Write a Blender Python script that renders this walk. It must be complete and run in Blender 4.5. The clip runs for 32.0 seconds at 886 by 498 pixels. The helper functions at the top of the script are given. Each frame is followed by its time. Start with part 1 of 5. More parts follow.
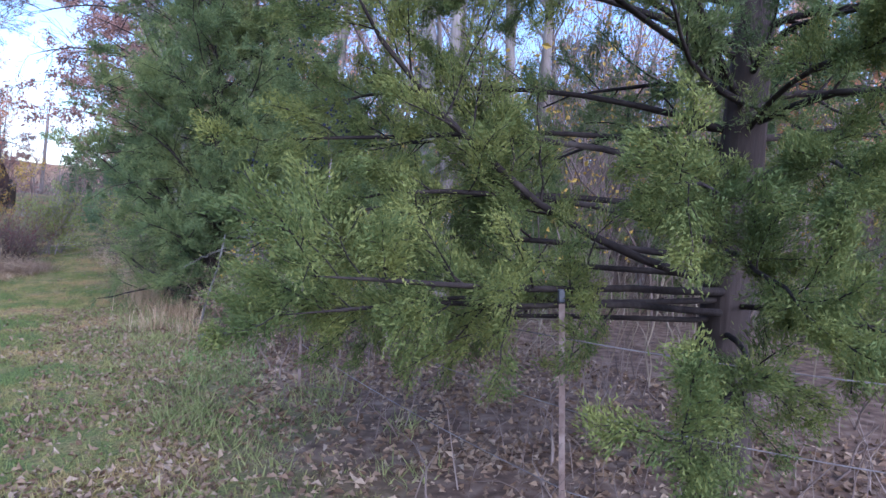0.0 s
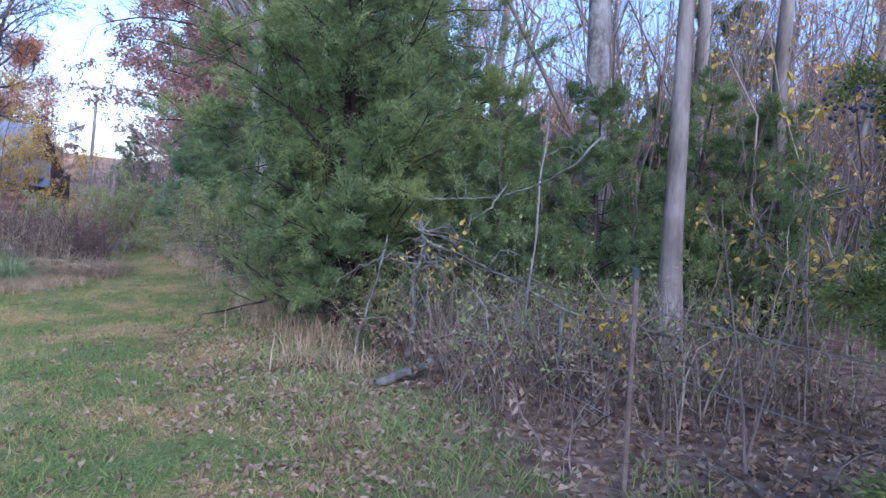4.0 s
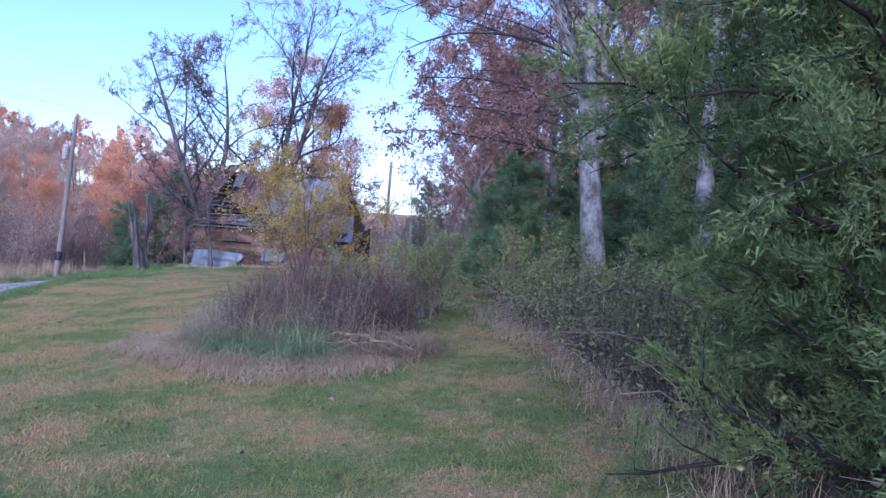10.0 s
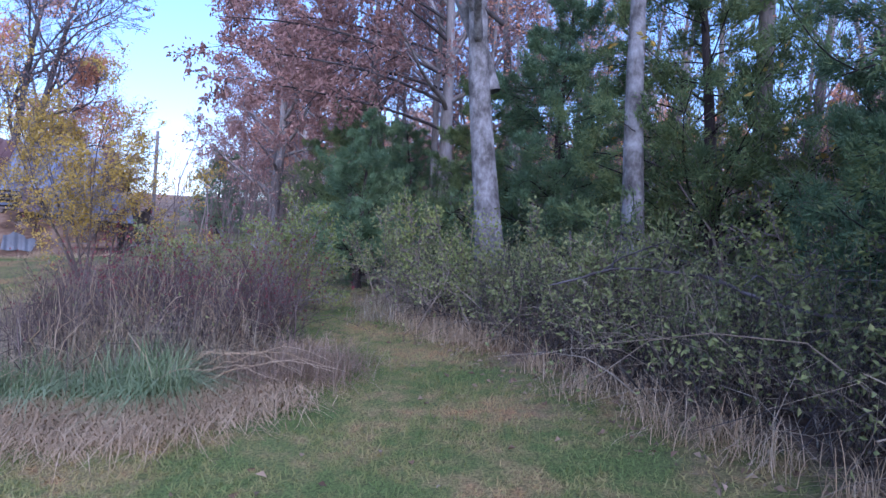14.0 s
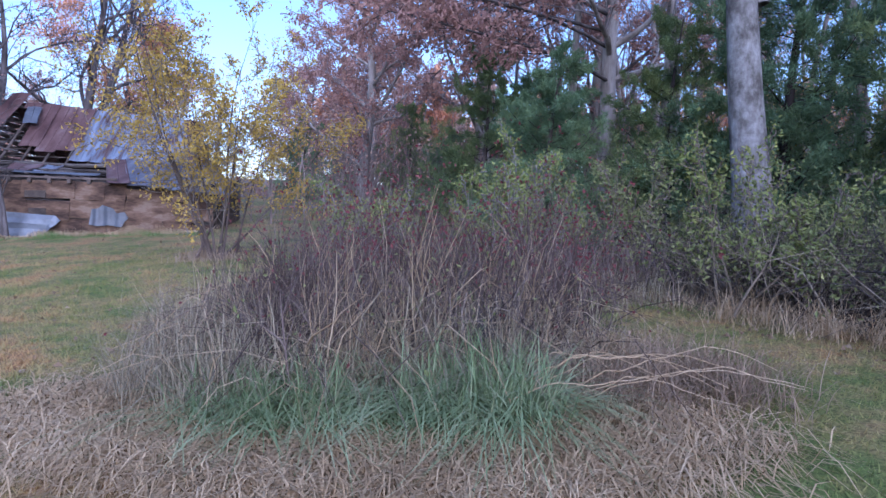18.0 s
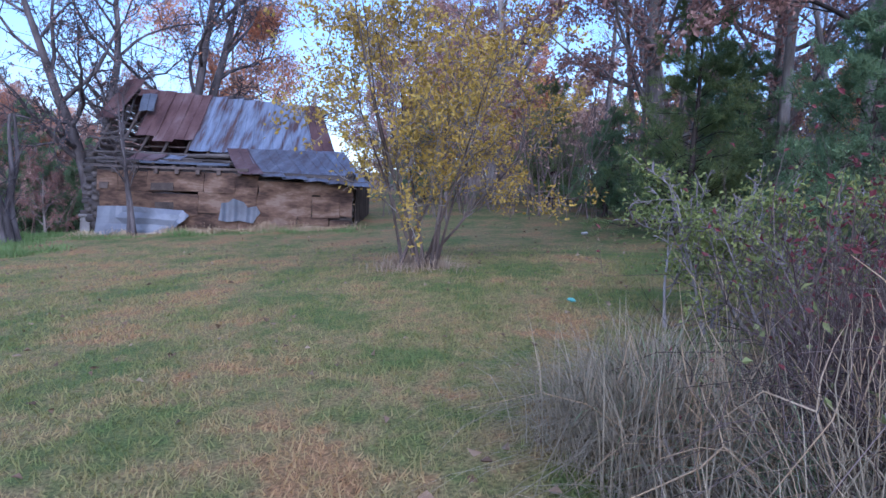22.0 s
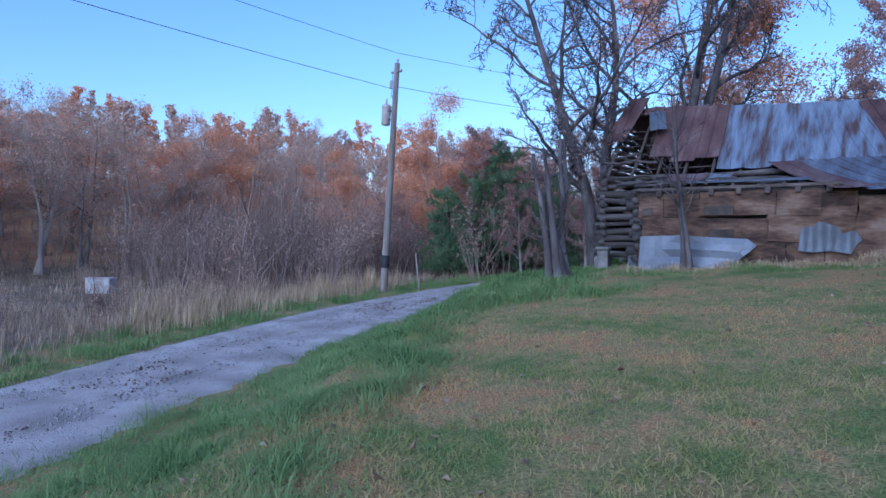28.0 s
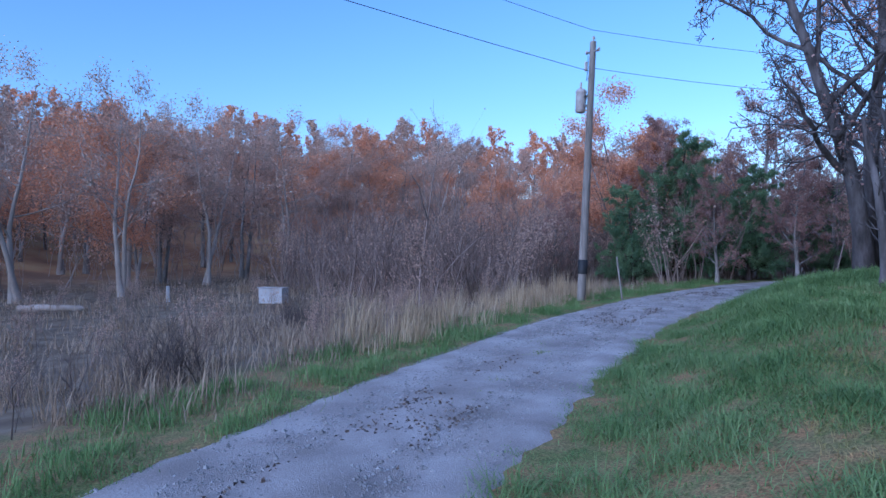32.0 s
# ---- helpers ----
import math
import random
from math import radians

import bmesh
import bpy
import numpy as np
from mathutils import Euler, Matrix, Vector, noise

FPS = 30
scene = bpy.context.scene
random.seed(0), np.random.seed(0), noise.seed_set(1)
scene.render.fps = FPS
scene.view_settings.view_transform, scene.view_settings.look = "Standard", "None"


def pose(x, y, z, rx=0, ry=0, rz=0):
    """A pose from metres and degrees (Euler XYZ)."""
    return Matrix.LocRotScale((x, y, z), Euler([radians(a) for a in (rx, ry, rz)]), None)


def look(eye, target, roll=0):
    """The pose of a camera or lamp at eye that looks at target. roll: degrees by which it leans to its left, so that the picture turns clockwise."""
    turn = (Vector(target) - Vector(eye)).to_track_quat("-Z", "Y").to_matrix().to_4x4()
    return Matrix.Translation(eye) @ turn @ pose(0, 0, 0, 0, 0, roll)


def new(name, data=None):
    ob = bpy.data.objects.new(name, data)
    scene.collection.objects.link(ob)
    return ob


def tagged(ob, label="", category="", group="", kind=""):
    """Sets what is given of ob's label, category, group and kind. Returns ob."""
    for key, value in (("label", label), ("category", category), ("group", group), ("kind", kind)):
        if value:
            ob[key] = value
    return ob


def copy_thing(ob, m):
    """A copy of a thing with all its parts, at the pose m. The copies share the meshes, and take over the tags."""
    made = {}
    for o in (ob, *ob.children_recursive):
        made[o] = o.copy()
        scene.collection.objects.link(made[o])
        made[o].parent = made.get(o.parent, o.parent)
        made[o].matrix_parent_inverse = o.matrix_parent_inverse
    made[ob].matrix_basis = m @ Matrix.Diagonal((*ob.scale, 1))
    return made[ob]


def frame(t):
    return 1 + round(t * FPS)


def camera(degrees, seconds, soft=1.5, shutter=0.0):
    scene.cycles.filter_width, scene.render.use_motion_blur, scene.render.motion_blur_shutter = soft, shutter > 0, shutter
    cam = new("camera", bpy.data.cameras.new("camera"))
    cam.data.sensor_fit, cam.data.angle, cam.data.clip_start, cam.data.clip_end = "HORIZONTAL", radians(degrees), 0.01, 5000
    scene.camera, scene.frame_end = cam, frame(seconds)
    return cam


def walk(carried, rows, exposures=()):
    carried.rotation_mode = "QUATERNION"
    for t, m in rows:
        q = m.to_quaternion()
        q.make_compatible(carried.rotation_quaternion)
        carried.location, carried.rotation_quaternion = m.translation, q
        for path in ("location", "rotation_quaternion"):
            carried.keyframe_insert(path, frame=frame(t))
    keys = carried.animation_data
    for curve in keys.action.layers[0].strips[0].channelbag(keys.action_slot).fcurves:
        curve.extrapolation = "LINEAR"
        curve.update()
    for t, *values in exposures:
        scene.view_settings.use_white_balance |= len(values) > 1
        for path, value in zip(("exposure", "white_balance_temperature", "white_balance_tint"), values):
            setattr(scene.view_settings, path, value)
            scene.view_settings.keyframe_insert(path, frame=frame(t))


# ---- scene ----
cam = camera(68.4, 32.0, soft=1.5)
METRES, EYE, TILT, LEAN, TURN = 31.0, 1.8, -1.0, -4.5, 0.0
ROWS = [
    (0.0, 0.0, 0.0, 0.0, 0.0, 0.0, -0.0),
    (0.5, -0.0123, 0.0087, 0.002, 1.59, 0.13, 0.02),
    (1.0, -0.0226, 0.0184, 0.0014, 3.46, -0.01, -0.06),
    (1.5, -0.0327, 0.0309, 0.0028, 4.86, -0.2, 0.08),
    (2.0, -0.044, 0.0402, 0.0043, 5.11, -0.18, -0.01),
    (2.5, -0.053, 0.0514, 0.0035, 5.04, -0.5, 0.03),
    (3.0, -0.0618, 0.0667, 0.0032, 4.95, -0.56, 0.3),
    (3.5, -0.071, 0.0777, 0.0045, 3.85, -0.76, 0.19),
    (5.5, -0.0972, 0.122, 0.0079, -3.21, -0.83, -0.08),
    (6.0, -0.1021, 0.1379, 0.0076, -5.74, -0.12, -0.04),
    (6.5, -0.1108, 0.151, 0.0087, -5.18, 0.17, 0.25),
    (7.0, -0.1219, 0.1621, 0.011, -0.82, 0.73, 0.44),
    (7.5, -0.1307, 0.1741, 0.0106, 4.67, 1.4, 0.42),
    (8.0, -0.1393, 0.1854, 0.0122, 9.18, 1.87, 0.25),
    (8.5, -0.1496, 0.1951, 0.0148, 11.23, 2.22, 0.36),
    (9.0, -0.1575, 0.2056, 0.0157, 17.43, 2.83, 0.35),
    (9.5, -0.1642, 0.2182, 0.0164, 24.51, 3.35, 0.1),
    (10.0, -0.1739, 0.2271, 0.016, 25.69, 3.46, -0.04),
    (10.5, -0.1835, 0.2344, 0.0181, 25.6, 3.35, 0.1),
    (11.0, -0.1948, 0.2463, 0.017, 25.54, 3.25, 0.6),
    (11.5, -0.2086, 0.2547, 0.0171, 25.23, 2.97, 0.71),
    (12.0, -0.2221, 0.2618, 0.0184, 24.45, 2.95, 0.88),
    (12.5, -0.2349, 0.2734, 0.0175, 22.39, 2.82, 1.46),
    (13.0, -0.2472, 0.2806, 0.0187, 15.93, 2.17, 1.78),
    (13.5, -0.2592, 0.288, 0.0196, 8.59, 1.58, 2.38),
    (16.0, -0.3276, 0.3349, 0.0189, 2.01, 1.04, 2.29),
    (16.5, -0.3411, 0.3447, 0.0178, 2.56, 0.74, 2.33),
    (17.0, -0.355, 0.3558, 0.0172, 3.87, 0.58, 2.32),
    (17.5, -0.3696, 0.3625, 0.0177, 6.27, 0.37, 2.3),
    (18.0, -0.384, 0.3713, 0.0175, 8.16, -0.09, 2.51),
    (18.5, -0.3984, 0.3811, 0.0188, 9.98, -0.14, 2.45),
    (19.0, -0.4126, 0.3888, 0.0209, 11.9, 0.03, 2.49),
    (19.5, -0.4275, 0.3982, 0.0206, 13.34, -0.09, 2.59),
    (20.0, -0.4424, 0.407, 0.0223, 14.49, -0.16, 2.55),
    (20.5, -0.4565, 0.4147, 0.0239, 14.45, -0.34, 2.26),
    (21.0, -0.4689, 0.4259, 0.0243, 14.2, -0.38, 2.24),
    (21.5, -0.4811, 0.4364, 0.0263, 13.87, -0.49, 2.32),
    (22.0, -0.4949, 0.4438, 0.0285, 13.56, -0.58, 2.34),
    (22.5, -0.5096, 0.4531, 0.0282, 14.37, -0.61, 2.57),
    (23.0, -0.5223, 0.458, 0.03, 14.9, -0.37, 2.72),
    (23.5, -0.533, 0.4628, 0.0317, 14.62, -0.39, 2.77),
    (24.0, -0.5443, 0.4712, 0.0316, 14.38, -0.43, 2.91),
    (24.5, -0.5556, 0.4754, 0.0332, 15.11, -0.22, 2.98),
    (25.0, -0.5705, 0.4765, 0.0356, 19.94, 0.19, 3.03),
    (25.5, -0.5857, 0.479, 0.0348, 28.09, 0.77, 2.73),
    (26.0, -0.6014, 0.4797, 0.0362, 34.39, 1.59, 2.63),
    (26.5, -0.6179, 0.4791, 0.0374, 37.43, 1.85, 2.5),
    (28.5, -0.6883, 0.4836, 0.039, 49.86, 4.15, 1.77),
    (29.0, -0.7046, 0.4807, 0.0408, 51.8, 4.67, 1.9),
    (29.5, -0.7204, 0.4761, 0.0412, 53.93, 4.95, 1.76),
    (30.0, -0.7387, 0.4751, 0.0409, 56.63, 4.99, 1.92),
    (30.5, -0.7551, 0.4729, 0.0412, 57.45, 5.3, 1.97),
    (31.0, -0.7708, 0.4718, 0.0416, 57.59, 5.09, 1.86),
    (31.5, -0.788, 0.4722, 0.0421, 57.72, 4.88, 1.91),
    (32.0, -0.803, 0.4687, 0.0417, 57.62, 4.62, 1.93),
]
walk(cam, [(t, pose(0, 0, EYE, TILT, LEAN, TURN) @ pose(METRES * x, METRES * y, METRES * z, 90 + pitch, roll, yaw)) for t, x, y, z, yaw, pitch, roll in ROWS],
     [(0, 1.4, 5120, 30), (3, 1.42, 5020, 26), (6, 1.42, 5050, 32), (7.5, 1.31, 4920, 29), (9, 1.1, 4820, 31), (12, 1.06, 4720, 34), (16, 1.2, 4900, 34), (20, 0.98, 4870, 28), (24, 0.85, 4830, 28), (26, 0.63, 4600, 19), (29, 0.48, 4500, 19), (32, 0.40, 4360, 20)])

# ---- light ----
SUN_ELEV, SUN_AZ = 22.0, 160.0
world = bpy.data.worlds.new("sky")
scene.world = world
world.use_nodes = True
_nt = world.node_tree
_bg = _nt.nodes["Background"]
_sky = _nt.nodes.new("ShaderNodeTexSky")
_sky.sky_type, _sky.sun_disc = "NISHITA", False
_sky.sun_elevation, _sky.sun_rotation = radians(SUN_ELEV), radians(SUN_AZ)
_sky.air_density, _sky.dust_density, _sky.ozone_density = 1.3, 0.5, 2.5
_nt.links.new(_sky.outputs[0], _bg.inputs[0])
_bg.inputs[1].default_value = 0.125
_sun = bpy.data.lights.new("sun", "SUN")
_sun.energy, _sun.angle, _sun.color = 2.3, radians(85), (1.0, 0.95, 0.90)
sun = new("sun", _sun)
_a, _e = radians(SUN_AZ), radians(SUN_ELEV)
_to = Vector((math.sin(_a) * math.cos(_e), math.cos(_a) * math.cos(_e), math.sin(_e)))
sun.matrix_world = look(_to * 80, (0, 0, 0))


# ---- materials ----
def material(name, cols, scale=2.0, fine=30.0, rand=0.0, by="island", rough=0.85, metal=0.0,
             bump=0.3, stretch=(1, 1, 1), through_light=0.0, fine_amount=0.3, spread=(0.3, 0.7), drift=0.0):
    """A surface whose colour runs along cols by coarse noise, fine noise and a random value per piece."""
    m = bpy.data.materials.new(name)
    m.use_nodes = True
    n, l = m.node_tree.nodes, m.node_tree.links
    bsdf = n["Principled BSDF"]
    geo, tc, mp = n.new("ShaderNodeNewGeometry"), n.new("ShaderNodeTexCoord"), n.new("ShaderNodeMapping")
    l.new(tc.outputs["Object"] if by == "object" else geo.outputs["Position"], mp.inputs[0])
    mp.inputs["Scale"].default_value = stretch
    a, b = n.new("ShaderNodeTexNoise"), n.new("ShaderNodeTexNoise")
    for t, s in ((a, scale), (b, fine)):
        l.new(mp.outputs[0], t.inputs["Vector"])
        t.inputs["Scale"].default_value, t.inputs["Detail"].default_value = s, 5.0
    widen = n.new("ShaderNodeMapRange")
    l.new(a.outputs["Fac"], widen.inputs[0])
    widen.inputs[1].default_value, widen.inputs[2].default_value = spread
    f1 = n.new("ShaderNodeMath"); f1.operation = "MULTIPLY_ADD"
    l.new(b.outputs["Fac"], f1.inputs[0]); f1.inputs[1].default_value = 2 * fine_amount
    l.new(widen.outputs[0], f1.inputs[2])
    f2 = n.new("ShaderNodeMath"); f2.operation = "SUBTRACT"
    l.new(f1.outputs[0], f2.inputs[0]); f2.inputs[1].default_value = fine_amount
    total = f2.outputs[0]
    if drift:
        xyz, span, plus = n.new("ShaderNodeSeparateXYZ"), n.new("ShaderNodeMapRange"), n.new("ShaderNodeMath")
        l.new(geo.outputs["Position"], xyz.inputs[0]); l.new(xyz.outputs[0], span.inputs[0])
        span.inputs[1].default_value, span.inputs[2].default_value = -24.0, -4.0
        span.inputs[3].default_value, span.inputs[4].default_value = drift * .4, -drift
        l.new(total, plus.inputs[0]); l.new(span.outputs[0], plus.inputs[1])
        total = plus.outputs[0]
    mix = n.new("ShaderNodeMix")
    mix.inputs[0].default_value = rand
    l.new(total, mix.inputs[2])
    if by == "object":
        oi = n.new("ShaderNodeObjectInfo"); l.new(oi.outputs["Random"], mix.inputs[3])
    else:
        l.new(geo.outputs["Random Per Island"], mix.inputs[3])
    ramp = n.new("ShaderNodeValToRGB")
    l.new(mix.outputs[0], ramp.inputs[0])
    els = ramp.color_ramp.elements
    while len(els) < len(cols):
        els.new(0.5)
    for i, c in enumerate(cols):
        els[i].position, els[i].color = i / max(1, len(cols) - 1), (*c, 1)
    l.new(ramp.outputs[0], bsdf.inputs["Base Color"])
    bsdf.inputs["Roughness"].default_value, bsdf.inputs["Metallic"].default_value = rough, metal
    if metal == 0.0:
        bsdf.inputs["Specular IOR Level"].default_value = 0.25
    if bump:
        bp = n.new("ShaderNodeBump"); bp.inputs[0].default_value, bp.inputs[1].default_value = bump, 0.02
        l.new(b.outputs["Fac"], bp.inputs["Height"]); l.new(bp.outputs[0], bsdf.inputs["Normal"])
    if through_light:
        tr, ms = n.new("ShaderNodeBsdfTranslucent"), n.new("ShaderNodeMixShader")
        l.new(ramp.outputs[0], tr.inputs[0]); ms.inputs[0].default_value = through_light
        l.new(bsdf.outputs[0], ms.inputs[1]); l.new(tr.outputs[0], ms.inputs[2])
        l.new(ms.outputs[0], n["Material Output"].inputs[0])
    return m


M_BARK = material("bark_grey", [(0.10, 0.085, 0.07), (0.22, 0.19, 0.16), (0.36, 0.33, 0.30)], 3, 22, stretch=(1, 1, .25), bump=.8)
M_PALE = material("bark_pale", [(0.060, 0.053, 0.045), (0.145, 0.133, 0.118), (0.270, 0.258, 0.240), (0.380, 0.370, 0.350)], 4.5, 19, stretch=(1, 1, .7), bump=.9, fine_amount=.4, spread=(.22, .78))
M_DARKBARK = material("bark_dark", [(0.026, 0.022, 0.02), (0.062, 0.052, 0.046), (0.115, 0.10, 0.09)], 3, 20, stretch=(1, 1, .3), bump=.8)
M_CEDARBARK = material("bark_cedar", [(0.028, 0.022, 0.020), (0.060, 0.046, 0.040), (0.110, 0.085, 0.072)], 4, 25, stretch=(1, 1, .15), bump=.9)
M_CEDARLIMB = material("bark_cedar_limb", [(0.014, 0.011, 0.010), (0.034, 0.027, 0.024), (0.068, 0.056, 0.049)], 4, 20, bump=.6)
M_TWIG = material("twig_grey", [(0.130, 0.110, 0.105), (0.250, 0.220, 0.210), (0.380, 0.345, 0.335)], 2, 15, rand=.4, bump=0)
M_STEM = material("stem_dry", [(0.10, 0.075, 0.065), (0.20, 0.155, 0.13), (0.30, 0.25, 0.21)], 1.2, 12, rand=.55, bump=0)
M_STEMGREY = material("stem_grey", [(0.090, 0.069, 0.047), (0.220, 0.178, 0.124), (0.440, 0.380, 0.285)], 1.2, 12, rand=.6, bump=0)
M_WALNUT = material("bark_walnut", [(0.045, 0.038, 0.036), (0.10, 0.085, 0.08), (0.18, 0.16, 0.155)], 3, 20, stretch=(1, 1, .3), bump=.8)
M_BROWNBARK = material("bark_brown", [(0.06, 0.045, 0.036), (0.13, 0.098, 0.08), (0.21, 0.17, 0.14)], 3, 22, stretch=(1, 1, .25), bump=.8)
M_PALELIMB = material("limb_pale", [(0.220, 0.170, 0.130), (0.370, 0.300, 0.240), (0.540, 0.460, 0.390)], .6, 9, rand=.4, bump=0)
M_FIELD = material("grass_field", [(0.190, 0.132, 0.085), (0.360, 0.265, 0.172), (0.550, 0.445, 0.320)], .35, 5, rand=.5, bump=0, through_light=.2)
M_BRUSH = material("brush_brown", [(0.110, 0.076, 0.060), (0.250, 0.180, 0.142), (0.440, 0.350, 0.290)], .25, 6, rand=.5, bump=0)
M_STEMRED = material("stem_bramble", [(0.030, 0.020, 0.017), (0.080, 0.055, 0.046), (0.165, 0.125, 0.105), (0.350, 0.290, 0.240)], 1.0, 10, rand=.6, bump=0)
M_CEDAR = material("needles_cedar", [(0.075, 0.118, 0.056), (0.135, 0.192, 0.078), (0.220, 0.275, 0.100), (0.370, 0.395, 0.140)], 1.1, 6, rand=.35, rough=.75, bump=0, through_light=.35)
M_CEDARBLUE = material("needles_blue", [(0.092, 0.155, 0.085), (0.165, 0.250, 0.122), (0.255, 0.335, 0.155)], .9, 6, rand=.35, rough=.75, bump=0, through_light=.35)
M_YELLOW = material("leaf_yellow", [(0.250, 0.165, 0.035), (0.450, 0.310, 0.060), (0.620, 0.440, 0.100), (0.400, 0.330, 0.095)], 1.6, 8, rand=.6, bump=0, through_light=.3)
M_GREENLEAF = material("leaf_green", [(0.120, 0.160, 0.055), (0.240, 0.280, 0.085), (0.420, 0.430, 0.130)], 1.4, 8, rand=.6, bump=0, through_light=.25)
M_OLIVE = material("leaf_olive", [(0.120, 0.145, 0.055), (0.235, 0.265, 0.098), (0.400, 0.405, 0.160)], 1.4, 8, rand=.6, bump=0, through_light=.25)
# olive leaf darkened: the shade inside the thicket is put into the colour
M_SHADELEAF = material("leaf_thicket_shade", [(0.060, 0.075, 0.032), (0.125, 0.145, 0.058), (0.230, 0.235, 0.095)], 1.4, 8, rand=.6, bump=0, through_light=.2)
M_OAK = material("leaf_oak_russet", [(0.21, 0.115, 0.092), (0.38, 0.222, 0.175), (0.52, 0.345, 0.270)], .7, 6, rand=.6, bump=0, through_light=.3)
M_ORANGE = material("leaf_orange", [(0.470, 0.195, 0.100), (0.680, 0.325, 0.170), (0.780, 0.480, 0.290)], .25, 4, rand=.5, bump=0, through_light=.3)
M_BRONZE = material("leaf_bronze", [(0.340, 0.215, 0.155), (0.530, 0.355, 0.255), (0.690, 0.510, 0.390)], .25, 4, rand=.5, bump=0, through_light=.3)
M_REDLEAF = material("leaf_red", [(0.13, 0.03, 0.035), (0.20, 0.055, 0.06), (0.25, 0.10, 0.085)], 1.2, 8, rand=.6, bump=0, through_light=.25)
M_LITTER = material("leaf_litter", [(0.080, 0.050, 0.032), (0.165, 0.108, 0.066), (0.265, 0.190, 0.122), (0.390, 0.315, 0.225)], .8, 14, rand=.75, rough=.7, bump=0)
M_LAWNBLADE = material("grass_lawn", [(0.150, 0.205, 0.062), (0.235, 0.240, 0.080), (0.36, 0.290, 0.125), (0.44, 0.275, 0.125)], .8, 5.0, rand=.18, bump=0, through_light=.2, fine_amount=.85, spread=(.32, .68), drift=.24)
M_TALLGREEN = material("grass_tall_green", [(0.115, 0.185, 0.055), (0.190, 0.280, 0.090), (0.320, 0.385, 0.160)], .8, 5, rand=.5, bump=0, through_light=.25)
M_BLUEGRASS = material("grass_clump_green", [(0.130, 0.185, 0.085), (0.250, 0.330, 0.155), (0.430, 0.470, 0.280)], 1.5, 8, rand=.5, bump=0, through_light=.25)
M_DRY = material("grass_dry", [(0.280, 0.190, 0.105), (0.480, 0.355, 0.205), (0.660, 0.540, 0.370)], .9, 8, rand=.55, bump=0, through_light=.2)
M_HAY = material("grass_hay", [(0.230, 0.158, 0.082), (0.460, 0.335, 0.185), (0.700, 0.550, 0.345)], .9, 8, rand=.55, bump=0, through_light=.2)
M_DRYGREY = material("grass_dry_grey", [(0.150, 0.120, 0.075), (0.310, 0.262, 0.170), (0.500, 0.435, 0.300)], .9, 8, rand=.55, bump=0, through_light=.2)
M_GRAVEL = material("gravel", [(0.25, 0.215, 0.192), (0.36, 0.315, 0.288), (0.47, 0.42, 0.39)], 1.1, 60, bump=.8, fine_amount=.8)
M_STONE = material("gravel_stone", [(0.13, 0.12, 0.115), (0.23, 0.215, 0.205), (0.36, 0.345, 0.33)], 3, 30, rand=.7, bump=.3)
M_LOG = material("log_weathered", [(0.028, 0.024, 0.021), (0.075, 0.064, 0.056), (0.155, 0.135, 0.12)], 2.5, 18, rand=.25, by="object", stretch=(.3, 2, 2), bump=.9)
M_BOARD = material("sheathing_brown", [(0.030, 0.018, 0.013), (0.078, 0.047, 0.030), (0.140, 0.086, 0.053), (0.205, 0.145, 0.102)], 2.4, 13, rand=.3, spread=(.36, .64), by="object", stretch=(.6, 1, 1.6), bump=.6, fine_amount=.5)
M_DARKWOOD = material("wood_dark", [(0.03, 0.025, 0.02), (0.08, 0.062, 0.05), (0.14, 0.11, 0.09)], 2, 18, rand=.3, by="object", bump=.7)
M_RUST = material("roof_rust", [(0.045, 0.024, 0.022), (0.085, 0.045, 0.04), (0.125, 0.075, 0.066), (0.18, 0.14, 0.135)], 1.2, 10, rand=.25, by="object", rough=.6, stretch=(2.0, .35, 1), bump=.25)
# extra blue in the zinc greys stands in for reflected sky
M_GALV = material("roof_galvanised", [(0.15, 0.075, 0.05), (0.22, 0.215, 0.235), (0.30, 0.335, 0.385), (0.38, 0.42, 0.485)], 2.0, 9, rand=.15, by="object", rough=.4, metal=.6, stretch=(2.6, .35, .35), bump=.15, spread=(.36, .62))
M_GALVDARK = material("roof_dull", [(0.10, 0.062, 0.05), (0.135, 0.125, 0.135), (0.19, 0.195, 0.22), (0.30, 0.31, 0.34)], 2.0, 9, rand=.15, by="object", rough=.42, metal=.5, stretch=(2.2, .3, .3), bump=.15)
M_GALVPLAIN = material("sheet_galvanised", [(0.075, 0.077, 0.085), (0.115, 0.125, 0.140), (0.165, 0.180, 0.200)], .9, 9, rand=.1, by="object", rough=.45, metal=.3, bump=.15)
M_POLE = material("pole_wood", [(0.13, 0.11, 0.09), (0.24, 0.21, 0.18), (0.34, 0.30, 0.26)], 2, 16, stretch=(1, 1, .1), bump=.6)
M_STEEL = material("steel_weathered", [(0.12, 0.10, 0.09), (0.22, 0.20, 0.19), (0.34, 0.32, 0.31)], 3, 20, rough=.55, metal=.5, bump=.2)
M_POST = material("post_rusty", [(0.130, 0.090, 0.070), (0.220, 0.160, 0.130), (0.330, 0.270, 0.230)], 5, 30, rough=.7, metal=.2, bump=.3)
M_CAN = material("transformer_grey", [(0.30, 0.24, 0.20), (0.42, 0.38, 0.35), (0.50, 0.48, 0.46)], 3, 14, rough=.5, bump=.1)
M_BLACK = material("black_guard", [(0.015, 0.015, 0.016), (0.03, 0.03, 0.03)], 3, 20, rough=.5, bump=.1)
M_CONCRETE = material("concrete_block", [(0.13, 0.12, 0.105), (0.20, 0.19, 0.17), (0.28, 0.265, 0.245)], 3, 24, bump=.4)
